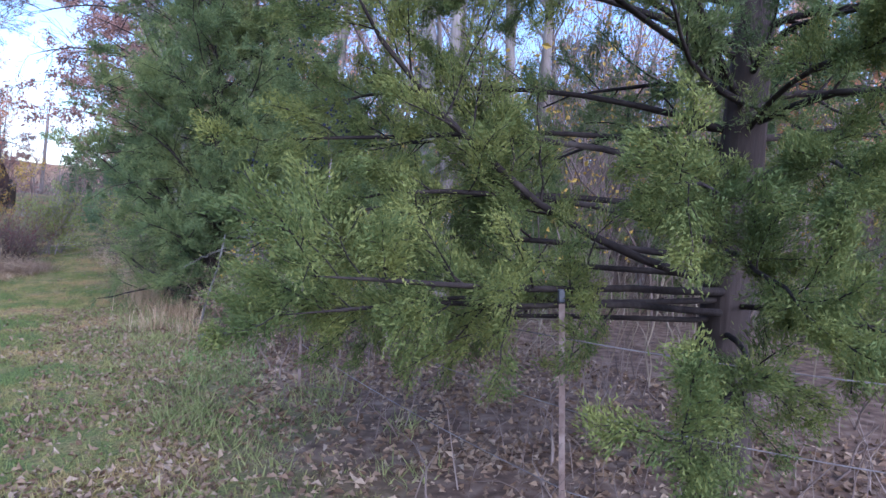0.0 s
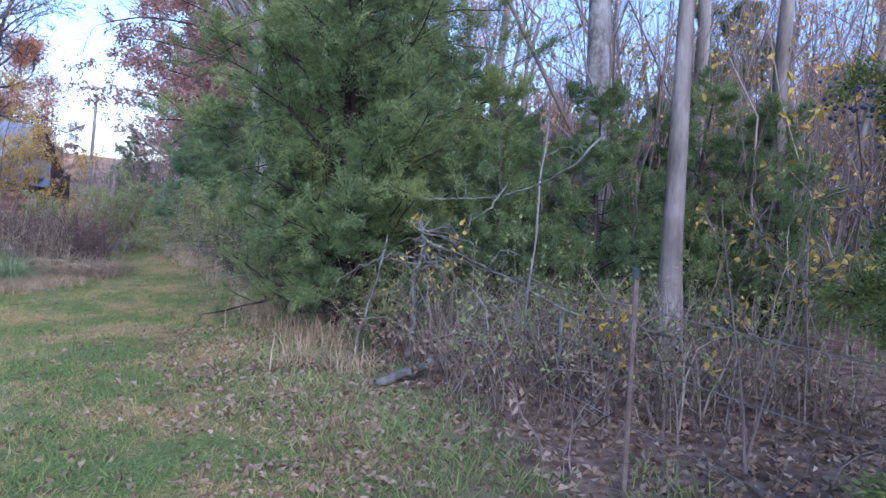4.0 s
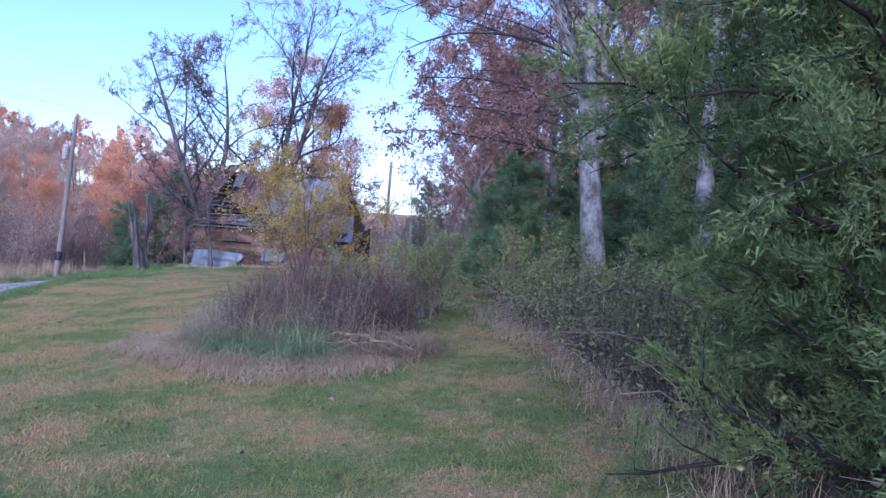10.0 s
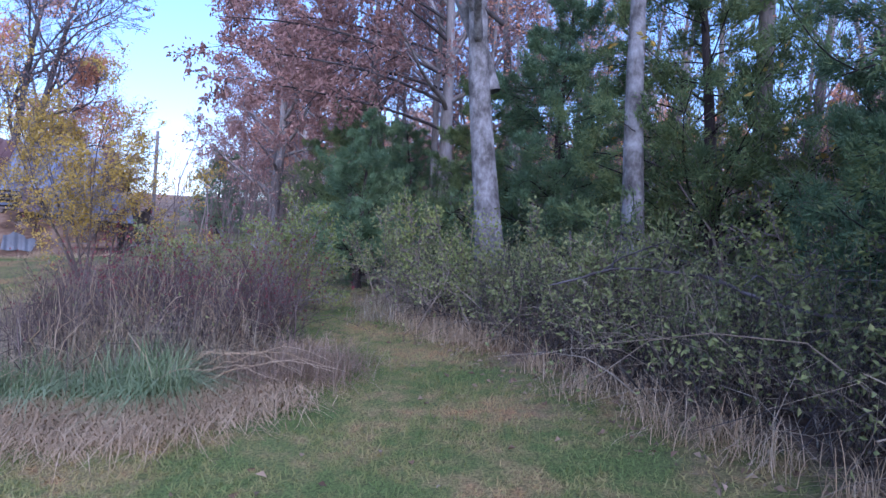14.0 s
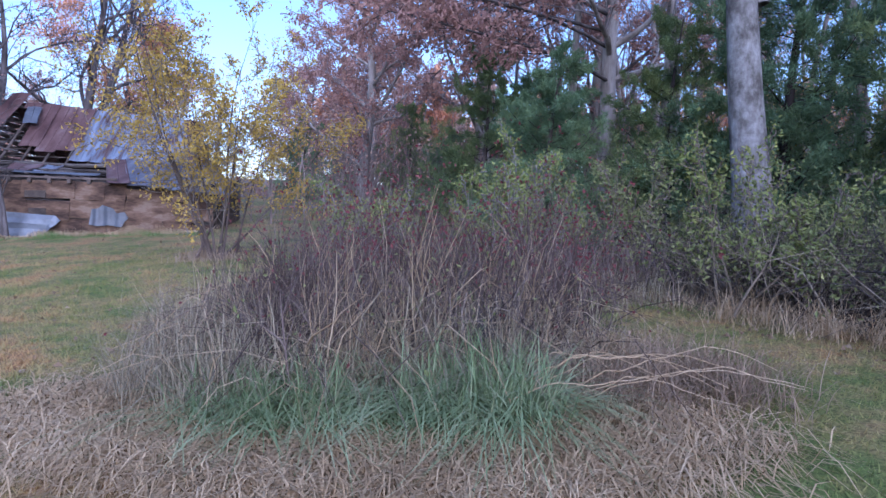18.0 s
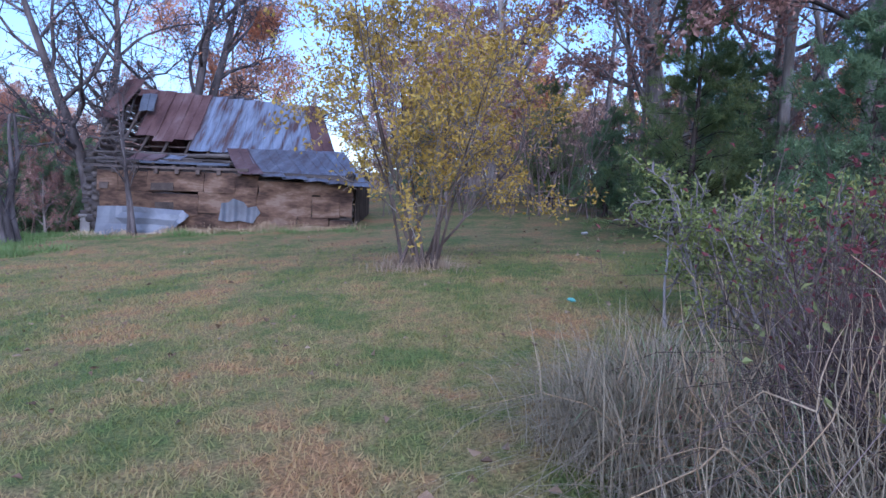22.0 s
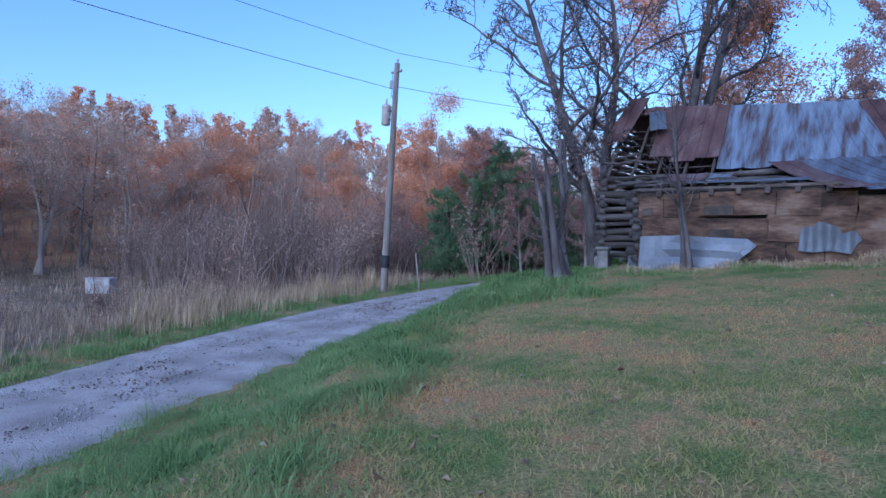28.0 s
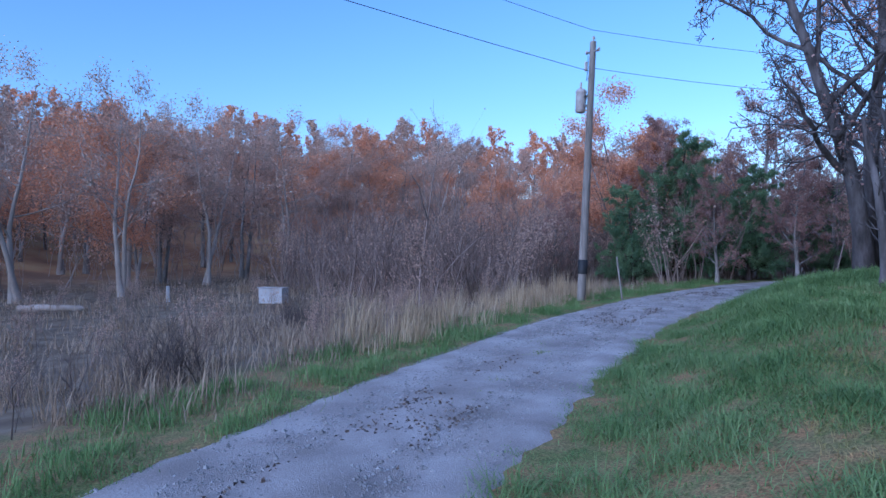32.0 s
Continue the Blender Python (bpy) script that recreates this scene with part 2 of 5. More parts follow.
M_WHITE = material("white_board", [(0.36, 0.34, 0.32), (0.50, 0.48, 0.46)], 2, 15, bump=.1)
M_LICHEN = material("bark_lichen", [(0.065, 0.058, 0.048), (0.140, 0.134, 0.112), (0.270, 0.282, 0.248)], 6, 28, bump=.7, stretch=(1, 1, 1))
M_BERRY = material("berry_blue", [(0.020, 0.024, 0.045), (0.042, 0.050, 0.085), (0.085, 0.098, 0.135)], 20, 60, rand=.5, rough=.6, bump=0)
M_TIPS = material("needles_young", [(0.070, 0.108, 0.036), (0.125, 0.168, 0.052), (0.215, 0.245, 0.070), (0.360, 0.375, 0.100)], 1.8, 8, rand=.35, rough=.75, bump=0, through_light=.35)
M_CYAN = material("litter_cyan", [(0.10, 0.32, 0.28), (0.20, 0.45, 0.40)], 8, 30, rough=.4, bump=0)


def ground_material():
    m = material("ground", [(0.105, 0.135, 0.035), (0.150, 0.150, 0.047), (0.225, 0.175, 0.07), (0.275, 0.162, 0.068)], .8, 5.0, bump=.6, fine_amount=.85, spread=(.32, .68), drift=.24)
    n, l = m.node_tree.nodes, m.node_tree.links
    bsdf = n["Principled BSDF"]
    lawn = bsdf.inputs["Base Color"].links[0].from_socket
    geo = n.new("ShaderNodeNewGeometry")
    attr = n.new("ShaderNodeAttribute"); attr.attribute_name = "zone"
    sep = n.new("ShaderNodeSeparateColor"); l.new(attr.outputs["Color"], sep.inputs[0])
    fine = n.new("ShaderNodeTexNoise"); fine.inputs["Scale"].default_value, fine.inputs["Detail"].default_value = 38.0, 6
    l.new(geo.outputs["Position"], fine.inputs["Vector"])
    grain = n.new("ShaderNodeMapRange"); l.new(fine.outputs["Fac"], grain.inputs[0])
    grain.inputs[1].default_value, grain.inputs[2].default_value, grain.inputs[3].default_value, grain.inputs[4].default_value = .32, .68, .5, 1.5
    mul = n.new("ShaderNodeMix"); mul.data_type, mul.blend_type = "RGBA", "MULTIPLY"
    mul.inputs[0].default_value = 1.0
    l.new(lawn, mul.inputs[6]); l.new(grain.outputs[0], mul.inputs[7])
    out = mul.outputs[2]
    for ch, cols, s in ((0, [(0.07, 0.045, 0.03), (0.16, 0.105, 0.07), (0.27, 0.20, 0.145)], 7.0),
                        (1, [(0.10, 0.07, 0.045), (0.17, 0.125, 0.08), (0.24, 0.195, 0.135)], 1.6),
                        (2, [(0.20, 0.105, 0.055), (0.36, 0.195, 0.09), (0.42, 0.285, 0.13)], .3)):
        t = n.new("ShaderNodeTexNoise"); t.inputs["Scale"].default_value, t.inputs["Detail"].default_value = s, 8
        l.new(geo.outputs["Position"], t.inputs["Vector"])
        r = n.new("ShaderNodeValToRGB"); l.new(t.outputs["Fac"], r.inputs[0])
        e = r.color_ramp.elements
        e.new(0.5)
        for i, c in enumerate(cols):
            e[i].position, e[i].color = (.3, .5, .7)[i], (*c, 1)
        mx = n.new("ShaderNodeMix"); mx.data_type = "RGBA"
        l.new(sep.outputs[ch], mx.inputs[0]); l.new(out, mx.inputs[6]); l.new(r.outputs[0], mx.inputs[7])
        out = mx.outputs[2]
    l.new(out, bsdf.inputs["Base Color"])
    return m


M_GROUND = ground_material()


# ---- mesh helpers ----
def mesh_from(name, V, faces, mat, smooth=True):
    """A mesh from an (n, 3) array and face arrays of 3 or 4 corners."""
    V = np.asarray(V, np.float32).reshape(-1, 3)
    faces = [np.asarray(f, np.int32) for f in faces if len(f)]
    me = bpy.data.meshes.new(name)
    me.vertices.add(len(V)); me.vertices.foreach_set("co", V.ravel())
    loops = np.concatenate([f.ravel() for f in faces])
    sizes = np.concatenate([np.full(len(f), f.shape[1], np.int32) for f in faces])
    starts = np.concatenate([[0], np.cumsum(sizes)[:-1]]).astype(np.int32)
    me.loops.add(len(loops)); me.loops.foreach_set("vertex_index", loops)
    me.polygons.add(len(sizes)); me.polygons.foreach_set("loop_start", starts)
    me.polygons.foreach_set("use_smooth", np.full(len(sizes), smooth))
    me.update(calc_edges=True); me.validate()
    me.materials.append(mat)
    return me


def solid(name, V, faces, mat, parent=None, label="", smooth=True):
    ob = new(name, mesh_from(name, V, faces, mat, smooth))
    ob.parent = parent
    return tagged(ob, label) if label else ob


def part(name, bm, mat, parent, label="", smooth=False):
    me = bpy.data.meshes.new(name)
    bm.to_mesh(me); bm.free()
    for p in me.polygons:
        p.use_smooth = smooth
    me.materials.append(mat)
    ob = new(name, me)
    ob.parent = parent
    return tagged(ob, label) if label else ob


def thing(name, m, label, category, group=""):
    ob = new(name)
    ob.empty_display_size = .2
    ob.matrix_basis = m
    return tagged(ob, label, category, group)


def tube_arrays(P, R, sides, base=0):
    """Tubes round N lines of n points: P (N, n, 3), R (N, n)."""
    N, n, _ = P.shape
    T = np.gradient(P, axis=1)
    T /= np.linalg.norm(T, axis=2, keepdims=True) + 1e-9
    ref = np.where(np.abs(T[..., 2:3]) > .9, np.array([1.0, 0, 0]), np.array([0, 0, 1.0]))
    ref[:] = ref[:, :1]
    U = np.cross(T, ref); U /= np.linalg.norm(U, axis=2, keepdims=True) + 1e-9
    W = np.cross(T, U)
    ang = np.arange(sides) * 2 * np.pi / sides
    V = P[:, :, None] + R[:, :, None, None] * (np.cos(ang)[None, None, :, None] * U[:, :, None] + np.sin(ang)[None, None, :, None] * W[:, :, None])
    idx = np.arange(N * n * sides).reshape(N, n, sides) + base
    nx = np.roll(idx, -1, axis=2)
    F = np.stack([idx[:, :-1], nx[:, :-1], nx[:, 1:], idx[:, 1:]], -1).reshape(-1, 4)
    return V.reshape(-1, 3), F


def tubes(sets):
    """One vertex and one face array from several (P, R, sides)."""
    Vs, Fs, b = [], [], 0
    for P, R, s in sets:
        if len(P):
            v, f = tube_arrays(P, R, s, b)
            Vs.append(v); Fs.append(f); b += len(v)
    return np.concatenate(Vs), [np.concatenate(Fs)]


def unit(v):
    return v / (np.linalg.norm(v, axis=-1, keepdims=True) + 1e-9)


def blades(rng, base, d, length, width, bend=0.3):
    """Flat tapered leaves, folded along the middle: a kite of four corners for each base, along d."""
    N = len(base)
    d = unit(d)
    s = unit(np.cross(d, rng.normal(size=(N, 3))))
    nrm = np.cross(d, s)
    L, Wd = np.broadcast_to(length, N)[:, None], np.broadcast_to(width, N)[:, None]
    mid = base + d * L * .5 + nrm * L * bend * .5
    tip = base + d * L - nrm * L * bend * .3
    V = np.stack([base, mid - s * Wd * .5, tip, mid + s * Wd * .5], 1).reshape(-1, 3)
    i = np.arange(N)[:, None] * 4
    return V, [np.concatenate([i + [0, 1, 2], i + [0, 2, 3]])]


def needles(rng, base, d, length, width):
    """Thin pointed sprigs, a triangle each."""
    N = len(base)
    d = unit(d)
    s = unit(np.cross(d, rng.normal(size=(N, 3)))) * np.broadcast_to(width, N)[:, None] * .5
    V = np.stack([base - s, base + s, base + d * np.broadcast_to(length, N)[:, None]], 1).reshape(-1, 3)
    return V, [np.arange(3 * N).reshape(N, 3)]


def grass_arrays(rng, base, h, w, lean=.5):
    """Grass leaves: a quad and a bent tip for each base."""
    N = len(base)
    a = rng.uniform(0, 2 * np.pi, N)
    out = np.stack([np.cos(a), np.sin(a), np.zeros(N)], 1)
    side = np.stack([-np.sin(a), np.cos(a), np.zeros(N)], 1)
    tuft = .72 + .3 * np.sin(base[:, :1] * 2.3 + 1.1 * np.sin(base[:, 1:2] * 1.9)) + .25 * np.sin(base[:, 1:2] * 5.1 + base[:, :1] * 3.7)
    h = np.broadcast_to(h, N)[:, None] * rng.uniform(.45, 1.3, (N, 1)) * np.clip(tuft, .3, 1.4)
    le = rng.uniform(.15, 1.3, (N, 1)) * lean
    up = np.array([0, 0, 1.0])
    mid = base + up * h * .5 + out * h * le * .45
    tip = base + up * h * np.maximum(1 - le * .45, .15) + out * h * le
    w = np.broadcast_to(w, N)[:, None]
    V = np.stack([base - side * w * .5, base + side * w * .5, mid + side * w * .42, mid - side * w * .42, tip], 1).reshape(-1, 3)
    i = np.arange(N)[:, None] * 5
    return V, [i + [0, 1, 2, 3], i + [3, 2, 4]]


def grow(rng, levels, height, radius, lean=(0, 0), given=None):
    """Lines of a tree, level by level: [(P, R, length)]. Level 0 is the trunk."""
    sets = [given] if given else []
    for k, L in enumerate(levels):
        n = L["n"]
        if not sets:
            S, D = np.zeros((L.get("stems", 1), 3)), None
            N = len(S)
            D = unit(np.stack([rng.normal(lean[0], L.get("splay", 0), N), rng.normal(lean[1], L.get("splay", 0), N), np.ones(N)], 1))
            S[:, :2] = rng.normal(0, L.get("foot", 0), (N, 2))
            length = np.full(N, height) * rng.uniform(1 - L.get("vary", 0), 1, N)
            r0 = np.full(N, radius)
        else:
            PP, PR, PL = sets[-1]
            kids = L["kids"]
            idx = np.repeat(np.arange(len(PP)), kids)
            N = len(idx)
            lo, hi = L["span"]
            f = ((np.tile(np.arange(kids), len(PP)) + rng.uniform(0, 1, N)) / kids) ** L.get("bias", 1.0) * (hi - lo) + lo
            m = PP.shape[1] - 1
            j = np.minimum((f * m).astype(int), m - 1)
            g = (f * m - j)[:, None]
            S = PP[idx, j] * (1 - g) + PP[idx, j + 1] * g
            T = unit(PP[idx, j + 1] - PP[idx, j])
            rr = PR[idx, j] * (1 - g[:, 0]) + PR[idx, j + 1] * g[:, 0]
            side = unit(np.cross(T, rng.normal(size=(N, 3))))
            if L.get("spin"):
                a = np.tile(np.arange(kids), len(PP)) * 2.399 + rng.uniform(0, .6, N)
                side = np.stack([np.cos(a), np.sin(a), np.zeros(N)], 1)
            ang = np.radians(rng.uniform(*L["angle"], N))[:, None]
            D = unit(T * np.cos(ang) + side * np.sin(ang))
            taper = L["shape"](f) if "shape" in L else 1 - .5 * f
            length = PL[idx] * L["len"] * taper * rng.uniform(.65, 1.15, N)
            r0 = np.minimum(rr * L.get("thick", .6), length * .035 + .002)
        P = np.zeros((N, n, 3)); P[:, 0] = S
        for i in range(1, n):
            D = unit(D + rng.normal(0, L["wander"], (N, 3)) + np.array([0, 0, L.get("up", 0)]))
            P[:, i] = P[:, i - 1] + D * (length / (n - 1))[:, None]
        u = np.linspace(0, 1, n)
        R = r0[:, None] * (1 - u * (1 - L.get("end", .25)))
        if k == 0 and not given:
            R[:, 0] *= L.get("flare", 1.0)
        sets.append((P, np.maximum(R, L.get("rmin", .003)), length))
    return sets


def along(rng, level, count):
    """count places on the lines of a level, with the direction there."""
    P = level[0]
    i, f = rng.integers(0, len(P), count), rng.uniform(.15, 1, count)
    m = P.shape[1] - 1
    j = np.minimum((f * m).astype(int), m - 1)
    g = (f * m - j)[:, None]
    return P[i, j] * (1 - g) + P[i, j + 1] * g, unit(P[i, j + 1] - P[i, j])


def smooth01(v):
    v = np.clip(v, 0, 1)
    return v * v * (3 - 2 * v)


# ---- lie of the land ----
ROAD_Y = np.array([-60, -20, 0, 8, 15.3, 18, 20.5, 23.7, 28.4, 35.5, 42, 55, 80])
ROAD_X = np.array([8, -11, -20.5, -25, -29.6, -31.6, -33.2, -35.2, -37.8, -40.6, -42, -42, -36.0])
_yy = np.linspace(-60, 80, 701)
_xx = np.convolve(np.pad(np.interp(_yy, ROAD_Y, ROAD_X), 12, "edge"), np.ones(25) / 25, "valid")
EDGE_Y = np.array([-40, 0, 5, 8, 10, 13, 16, 18, 20, 24, 30, 40, 60])
EDGE_X = np.array([14, 1.0, -1.7, -3.4, -4.5, -6.3, -8.0, -9.2, -10.6, -11.6, -13.5, -16, -20.0])


def road_side(x, y):
    """Metres from the middle of the road; positive on the lawn's side."""
    slope = np.gradient(_xx, _yy)
    return (x - np.interp(y, _yy, _xx)) / np.sqrt(1 + np.interp(y, _yy, slope) ** 2)


def edge_side(x, y):
    """Metres from the lawn's edge towards the wood; positive in the wood."""
    return (x - np.interp(y, EDGE_Y, EDGE_X)) * .86


def land(x, y):
    x, y = np.asarray(x, float), np.asarray(y, float)
    s = road_side(x, y)
    a, b = np.clip(x, -44, 10), np.clip(y, -8, 46)
    q = .005 + .0762 * a + .0252 * b - .00011 * a * a - .00172 * a * b + .0007 * b * b
    q = q - .2 * np.exp(-((x + 10) ** 2 + (y - 12.5) ** 2) / 14) + .24 * np.exp(-((x + 17.5) ** 2 + (y - 23) ** 2) / 14) - .55 * np.exp(-((x + 34.5) ** 2 + (y - 33.5) ** 2) / 22)
    rz = -1.14 + .018 * np.clip(y - 20, -10, 25)
    w = smooth01((s - 1.8) / (3.0 + 4.0 * smooth01((y - 31) / 5)))
    field = rz - .55 * smooth01((-s - 1.9) / 12) + .018 * np.clip(-s - 14, 0, 20) + 12 * smooth01((-s - 34) / 62)
    h = np.where(s > 0, rz * (1 - w) + q * w, field)
    h = np.where(np.abs(s) < 1.9, rz + .03 * (1 - (s / 1.9) ** 2), h)
    far = smooth01((np.hypot(x + 18, y - 15) - 85) / 60)
    return h * (1 - far) + 11 * far


def on_land(x, y, up=0.0):
    return pose(x, y, float(land(x, y)) + up)


def make_ground():
    u = np.linspace(-1, 1, 261)
    g = np.sign(u) * (np.abs(u) * 34 + 900 * np.abs(u) ** 7)
    X, Y = np.meshgrid(g - 17, g + 16)
    Z = land(X, Y)
    s, e = road_side(X, Y), edge_side(X, Y)
    near = np.hypot(X + 18, Y - 15) < 60
    rough = np.array([noise.noise((float(a) * 1.3, float(b) * 1.3, 0)) if c else 0 for a, b, c in zip(X.ravel(), Y.ravel(), near.ravel())]).reshape(X.shape)
    Z += rough * .03 * (np.abs(s) > 2.0)
    Z -= .05 * (np.abs(s) < 1.75)
    n = len(u)
    i = np.arange(n * n).reshape(n, n)
    F = np.stack([i[:-1, :-1], i[:-1, 1:], i[1:, 1:], i[1:, :-1]], -1).reshape(-1, 4)
    V = np.stack([X, Y, Z], -1).reshape(-1, 3)
    ob = new("ground", mesh_from("ground", V, [F], M_GROUND))
    lum = smooth01((e + .25 + rough * 1.1) / 1.5)
    fld = smooth01((-s - 3.2 + rough) / 2)
    wood = smooth01((-s - 34 + rough * 6) / 12)
    col = ob.data.color_attributes.new("zone", "FLOAT_COLOR", "POINT")
    col.data.foreach_set("color", np.stack([lum, fld, wood, np.ones_like(lum)], -1).astype(np.float32).ravel())
    tagged(ob, "mown lawn running into leaf-strewn woodland floor and a dry field", "ground", kind="structure")
    # the gravel track, a little crowned, over the ground
    y = np.linspace(-25, 62, 349)
    x = np.interp(y, _yy, _xx)
    t = np.gradient(x, y)
    nx, ny = 1 / np.sqrt(1 + t * t), -t / np.sqrt(1 + t * t)
    off = np.linspace(-1.95, 1.85, 19)
    PX = x[:, None] + nx[:, None] * off
    PY = y[:, None] + ny[:, None] * off
    edge = np.array([[noise.noise((float(a) * 1.7, float(b) * 1.7, 5)) for a, b in zip(r, q)] for r, q in zip(PX, PY)])
    PX = PX + edge * .15 * np.sign(off) * (np.abs(off) > 1.6)
    rut = -.035 * np.exp(-((np.abs(off) - .75) / .25) ** 2)
    PZ = land(PX, PY) + .015 + rut - .09 * smooth01((np.abs(off) - 1.55) / .35) + edge * .02
    n, k = PX.shape
    i = np.arange(n * k).reshape(n, k)
    F = np.stack([i[:-1, :-1], i[:-1, 1:], i[1:, 1:], i[1:, :-1]], -1).reshape(-1, 4)
    road = new("road", mesh_from("road", np.stack([PX, PY, PZ], -1).reshape(-1, 3), [F], M_GRAVEL))
    tagged(road, "pale grey gravel track with worn wheel ruts", "road", kind="structure")


make_ground()


def pebbles(name, seed, n, a, b, y0, y1, size, mat, label):
    rng = np.random.default_rng(seed)
    y = rng.uniform(y0, y1, n)
    x = np.interp(y, _yy, _xx) + rng.uniform(a, b, n) * 1.15
    c = np.stack([x, y, land(x, y) + .005], 1)
    o = np.array([(1, 0, 0), (0, 1, 0), (-1, 0, 0), (0, -1, 0), (0, 0, .7), (0, 0, -.7)], float)
    r = size * rng.lognormal(0, .45, n)
    V = (c[:, None] + o[None] * r[:, None, None] * rng.uniform(.6, 1.3, (n, 6, 1))).reshape(-1, 3)
    t = np.array([(0, 1, 4), (1, 2, 4), (2, 3, 4), (3, 0, 4)])
    F = (np.arange(n)[:, None, None] * 6 + t[None]).reshape(-1, 3)
    ob = new(name, mesh_from(name, V, [F], mat, False))
    return tagged(ob, label, "gravel", kind="stuff")


pebbles("gravel", 191, 16000, -1.75, 1.65, 13, 27, .012, M_STONE, "loose grey stones on the track")
pebbles("gravel", 192, 2500, -1.4, 1.4, 24, 40, .025, M_STONE, "loose grey stones on the track")


# ---- trees ----
def full(f):
    return np.clip(1.15 - f, .1, 1) ** .55


def broad(f):
    return np.clip(.78 + .75 * f, 0, 1.08) * np.clip(1.2 - f, .1, 1) ** .38


def cone(f):
    return np.clip(1.1 - f, .06, 1) ** .8


def make_tree(name, m, seed, height, radius, levels, bark, leaf=None, leaves=0, size=.1, label="", category="tree", twig=None,
              group="", lean=(0, 0), droop=.2, leaf_level=-1, round_leaf=.55, split=False, far=False):
    rng = np.random.default_rng(seed)
    sets = grow(rng, levels, height, radius, lean)
    ob = thing(name, m, label, category, group)
    for P, R in zip(sets[0][0], sets[0][1]):
        V, F = tubes([(P[None], R[None], 10)])
        solid("trunk" if len(sets[0][0]) < 3 else "stem", V, F, bark, ob)
    k = 1
    if split:
        k = 2
        for P, R in zip(sets[1][0], sets[1][1]):
            V, F = tubes([(P[None], R[None], 6)])
            solid("limb", V, F, bark, ob)
    if len(sets) > k:
        V, F = tubes([(P, R, 4 if i + k == 1 else 3) for i, (P, R, _) in enumerate(sets[k:])])
        solid("crown", V, F, twig or M_TWIG, ob)["kind"] = "stuff"
    if leaf and leaves:
        p, d = along(rng, sets[leaf_level], leaves)
        p = p + rng.normal(0, .34 if far else size * .8, p.shape)
        d = unit(d * .4 + rng.normal(0, 1, d.shape) - np.array([0, 0, droop]))
        if far:
            V, F = needles(rng, p, d, rng.uniform(.6, 1.25, leaves) * size, rng.uniform(.7, 1.3, leaves) * size * .9)
        else:
            V, F = blades(rng, p, d, rng.uniform(.6, 1.25, leaves) * size, rng.uniform(.6, 1.2, leaves) * size * round_leaf, .25)
        solid("foliage", V, F, leaf, ob, smooth=False)["kind"] = "stuff"
    return ob


def make_cedar(name, m, seed, height, spread, sprays, size, mat, label, group="cedars at the wood's edge", bare=.05, shape=cone, kids=64, sub=9, split=False, radius=0, fan=3, rise=.03, fuzz=.11, droop=(62, 96), bias=1.5):
    rng = np.random.default_rng(seed)
    sets = grow(rng, [dict(n=10, wander=.03, up=.05, end=.1, flare=1.3),
                      dict(kids=kids, span=(bare, .98), bias=bias, angle=droop, len=spread / height, shape=shape, n=8, wander=.15, up=rise, spin=True, thick=.21, end=.2),
                      dict(kids=sub, span=(.08, 1), angle=(25, 65), len=.42, n=5, wander=.14, up=.04, thick=.5, rmin=.004),
                      dict(kids=9, span=(.1, 1), angle=(20, 62), len=.5, n=4, wander=.2, up=.05, thick=.5, rmin=.002)], height, radius or height * .018 + .02)
    ob = thing(name, m, label, "tree", group)
    V, F = tubes([(sets[0][0], sets[0][1], 10)])
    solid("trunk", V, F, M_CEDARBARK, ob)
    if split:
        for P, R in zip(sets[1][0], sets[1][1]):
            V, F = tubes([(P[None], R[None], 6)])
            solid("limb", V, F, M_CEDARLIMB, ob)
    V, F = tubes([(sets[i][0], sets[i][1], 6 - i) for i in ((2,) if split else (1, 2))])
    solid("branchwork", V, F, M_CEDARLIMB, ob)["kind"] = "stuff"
    a, da = along(rng, sets[3], int(sprays * .8))
    b, db = along(rng, sets[2], int(sprays * .2))
    p, d = np.concatenate([a, b]), np.concatenate([da, db])
    p, d = np.repeat(p, fan, 0), np.repeat(d, fan, 0)
    p = p + rng.normal(0, fuzz, p.shape)
    d = unit(d + rng.normal(0, .5, d.shape) + np.array([0, 0, .2]))
    n = len(p)
    V, F = needles(rng, p, d, rng.uniform(.6, 1.4, n) * size * 1.2, rng.uniform(.7, 1.3, n) * size * .27)
    solid("crown", V, F, mat, ob, smooth=False)["kind"] = "stuff"
    return ob


def hardwood(kids1=14, kids2=7, kids3=5, span=(.35, 1), angle=(28, 60), wander=.12, splay=0.0, stems=1, len1=.42, up=.06, k3=True, vary=0.0, fine=.004, bend=.05):
    L = [dict(n=10, wander=bend, up=.03, end=.1, flare=1.35, stems=stems, splay=splay, foot=.07 + .022 * stems if stems > 1 else 0, vary=vary),
         dict(kids=kids1, span=span, angle=angle, len=len1, n=7, wander=wander, up=up, thick=.5, end=.07),
         dict(kids=kids2, span=(.2, 1), angle=(25, 65), len=.5, n=5, wander=.16, up=.04, thick=.6, rmin=fine * 1.5)]
    if k3:
        L.append(dict(kids=kids3, span=(.2, 1), angle=(20, 60), len=.5, n=3, wander=.2, up=.02, thick=.6, rmin=fine))
    return L


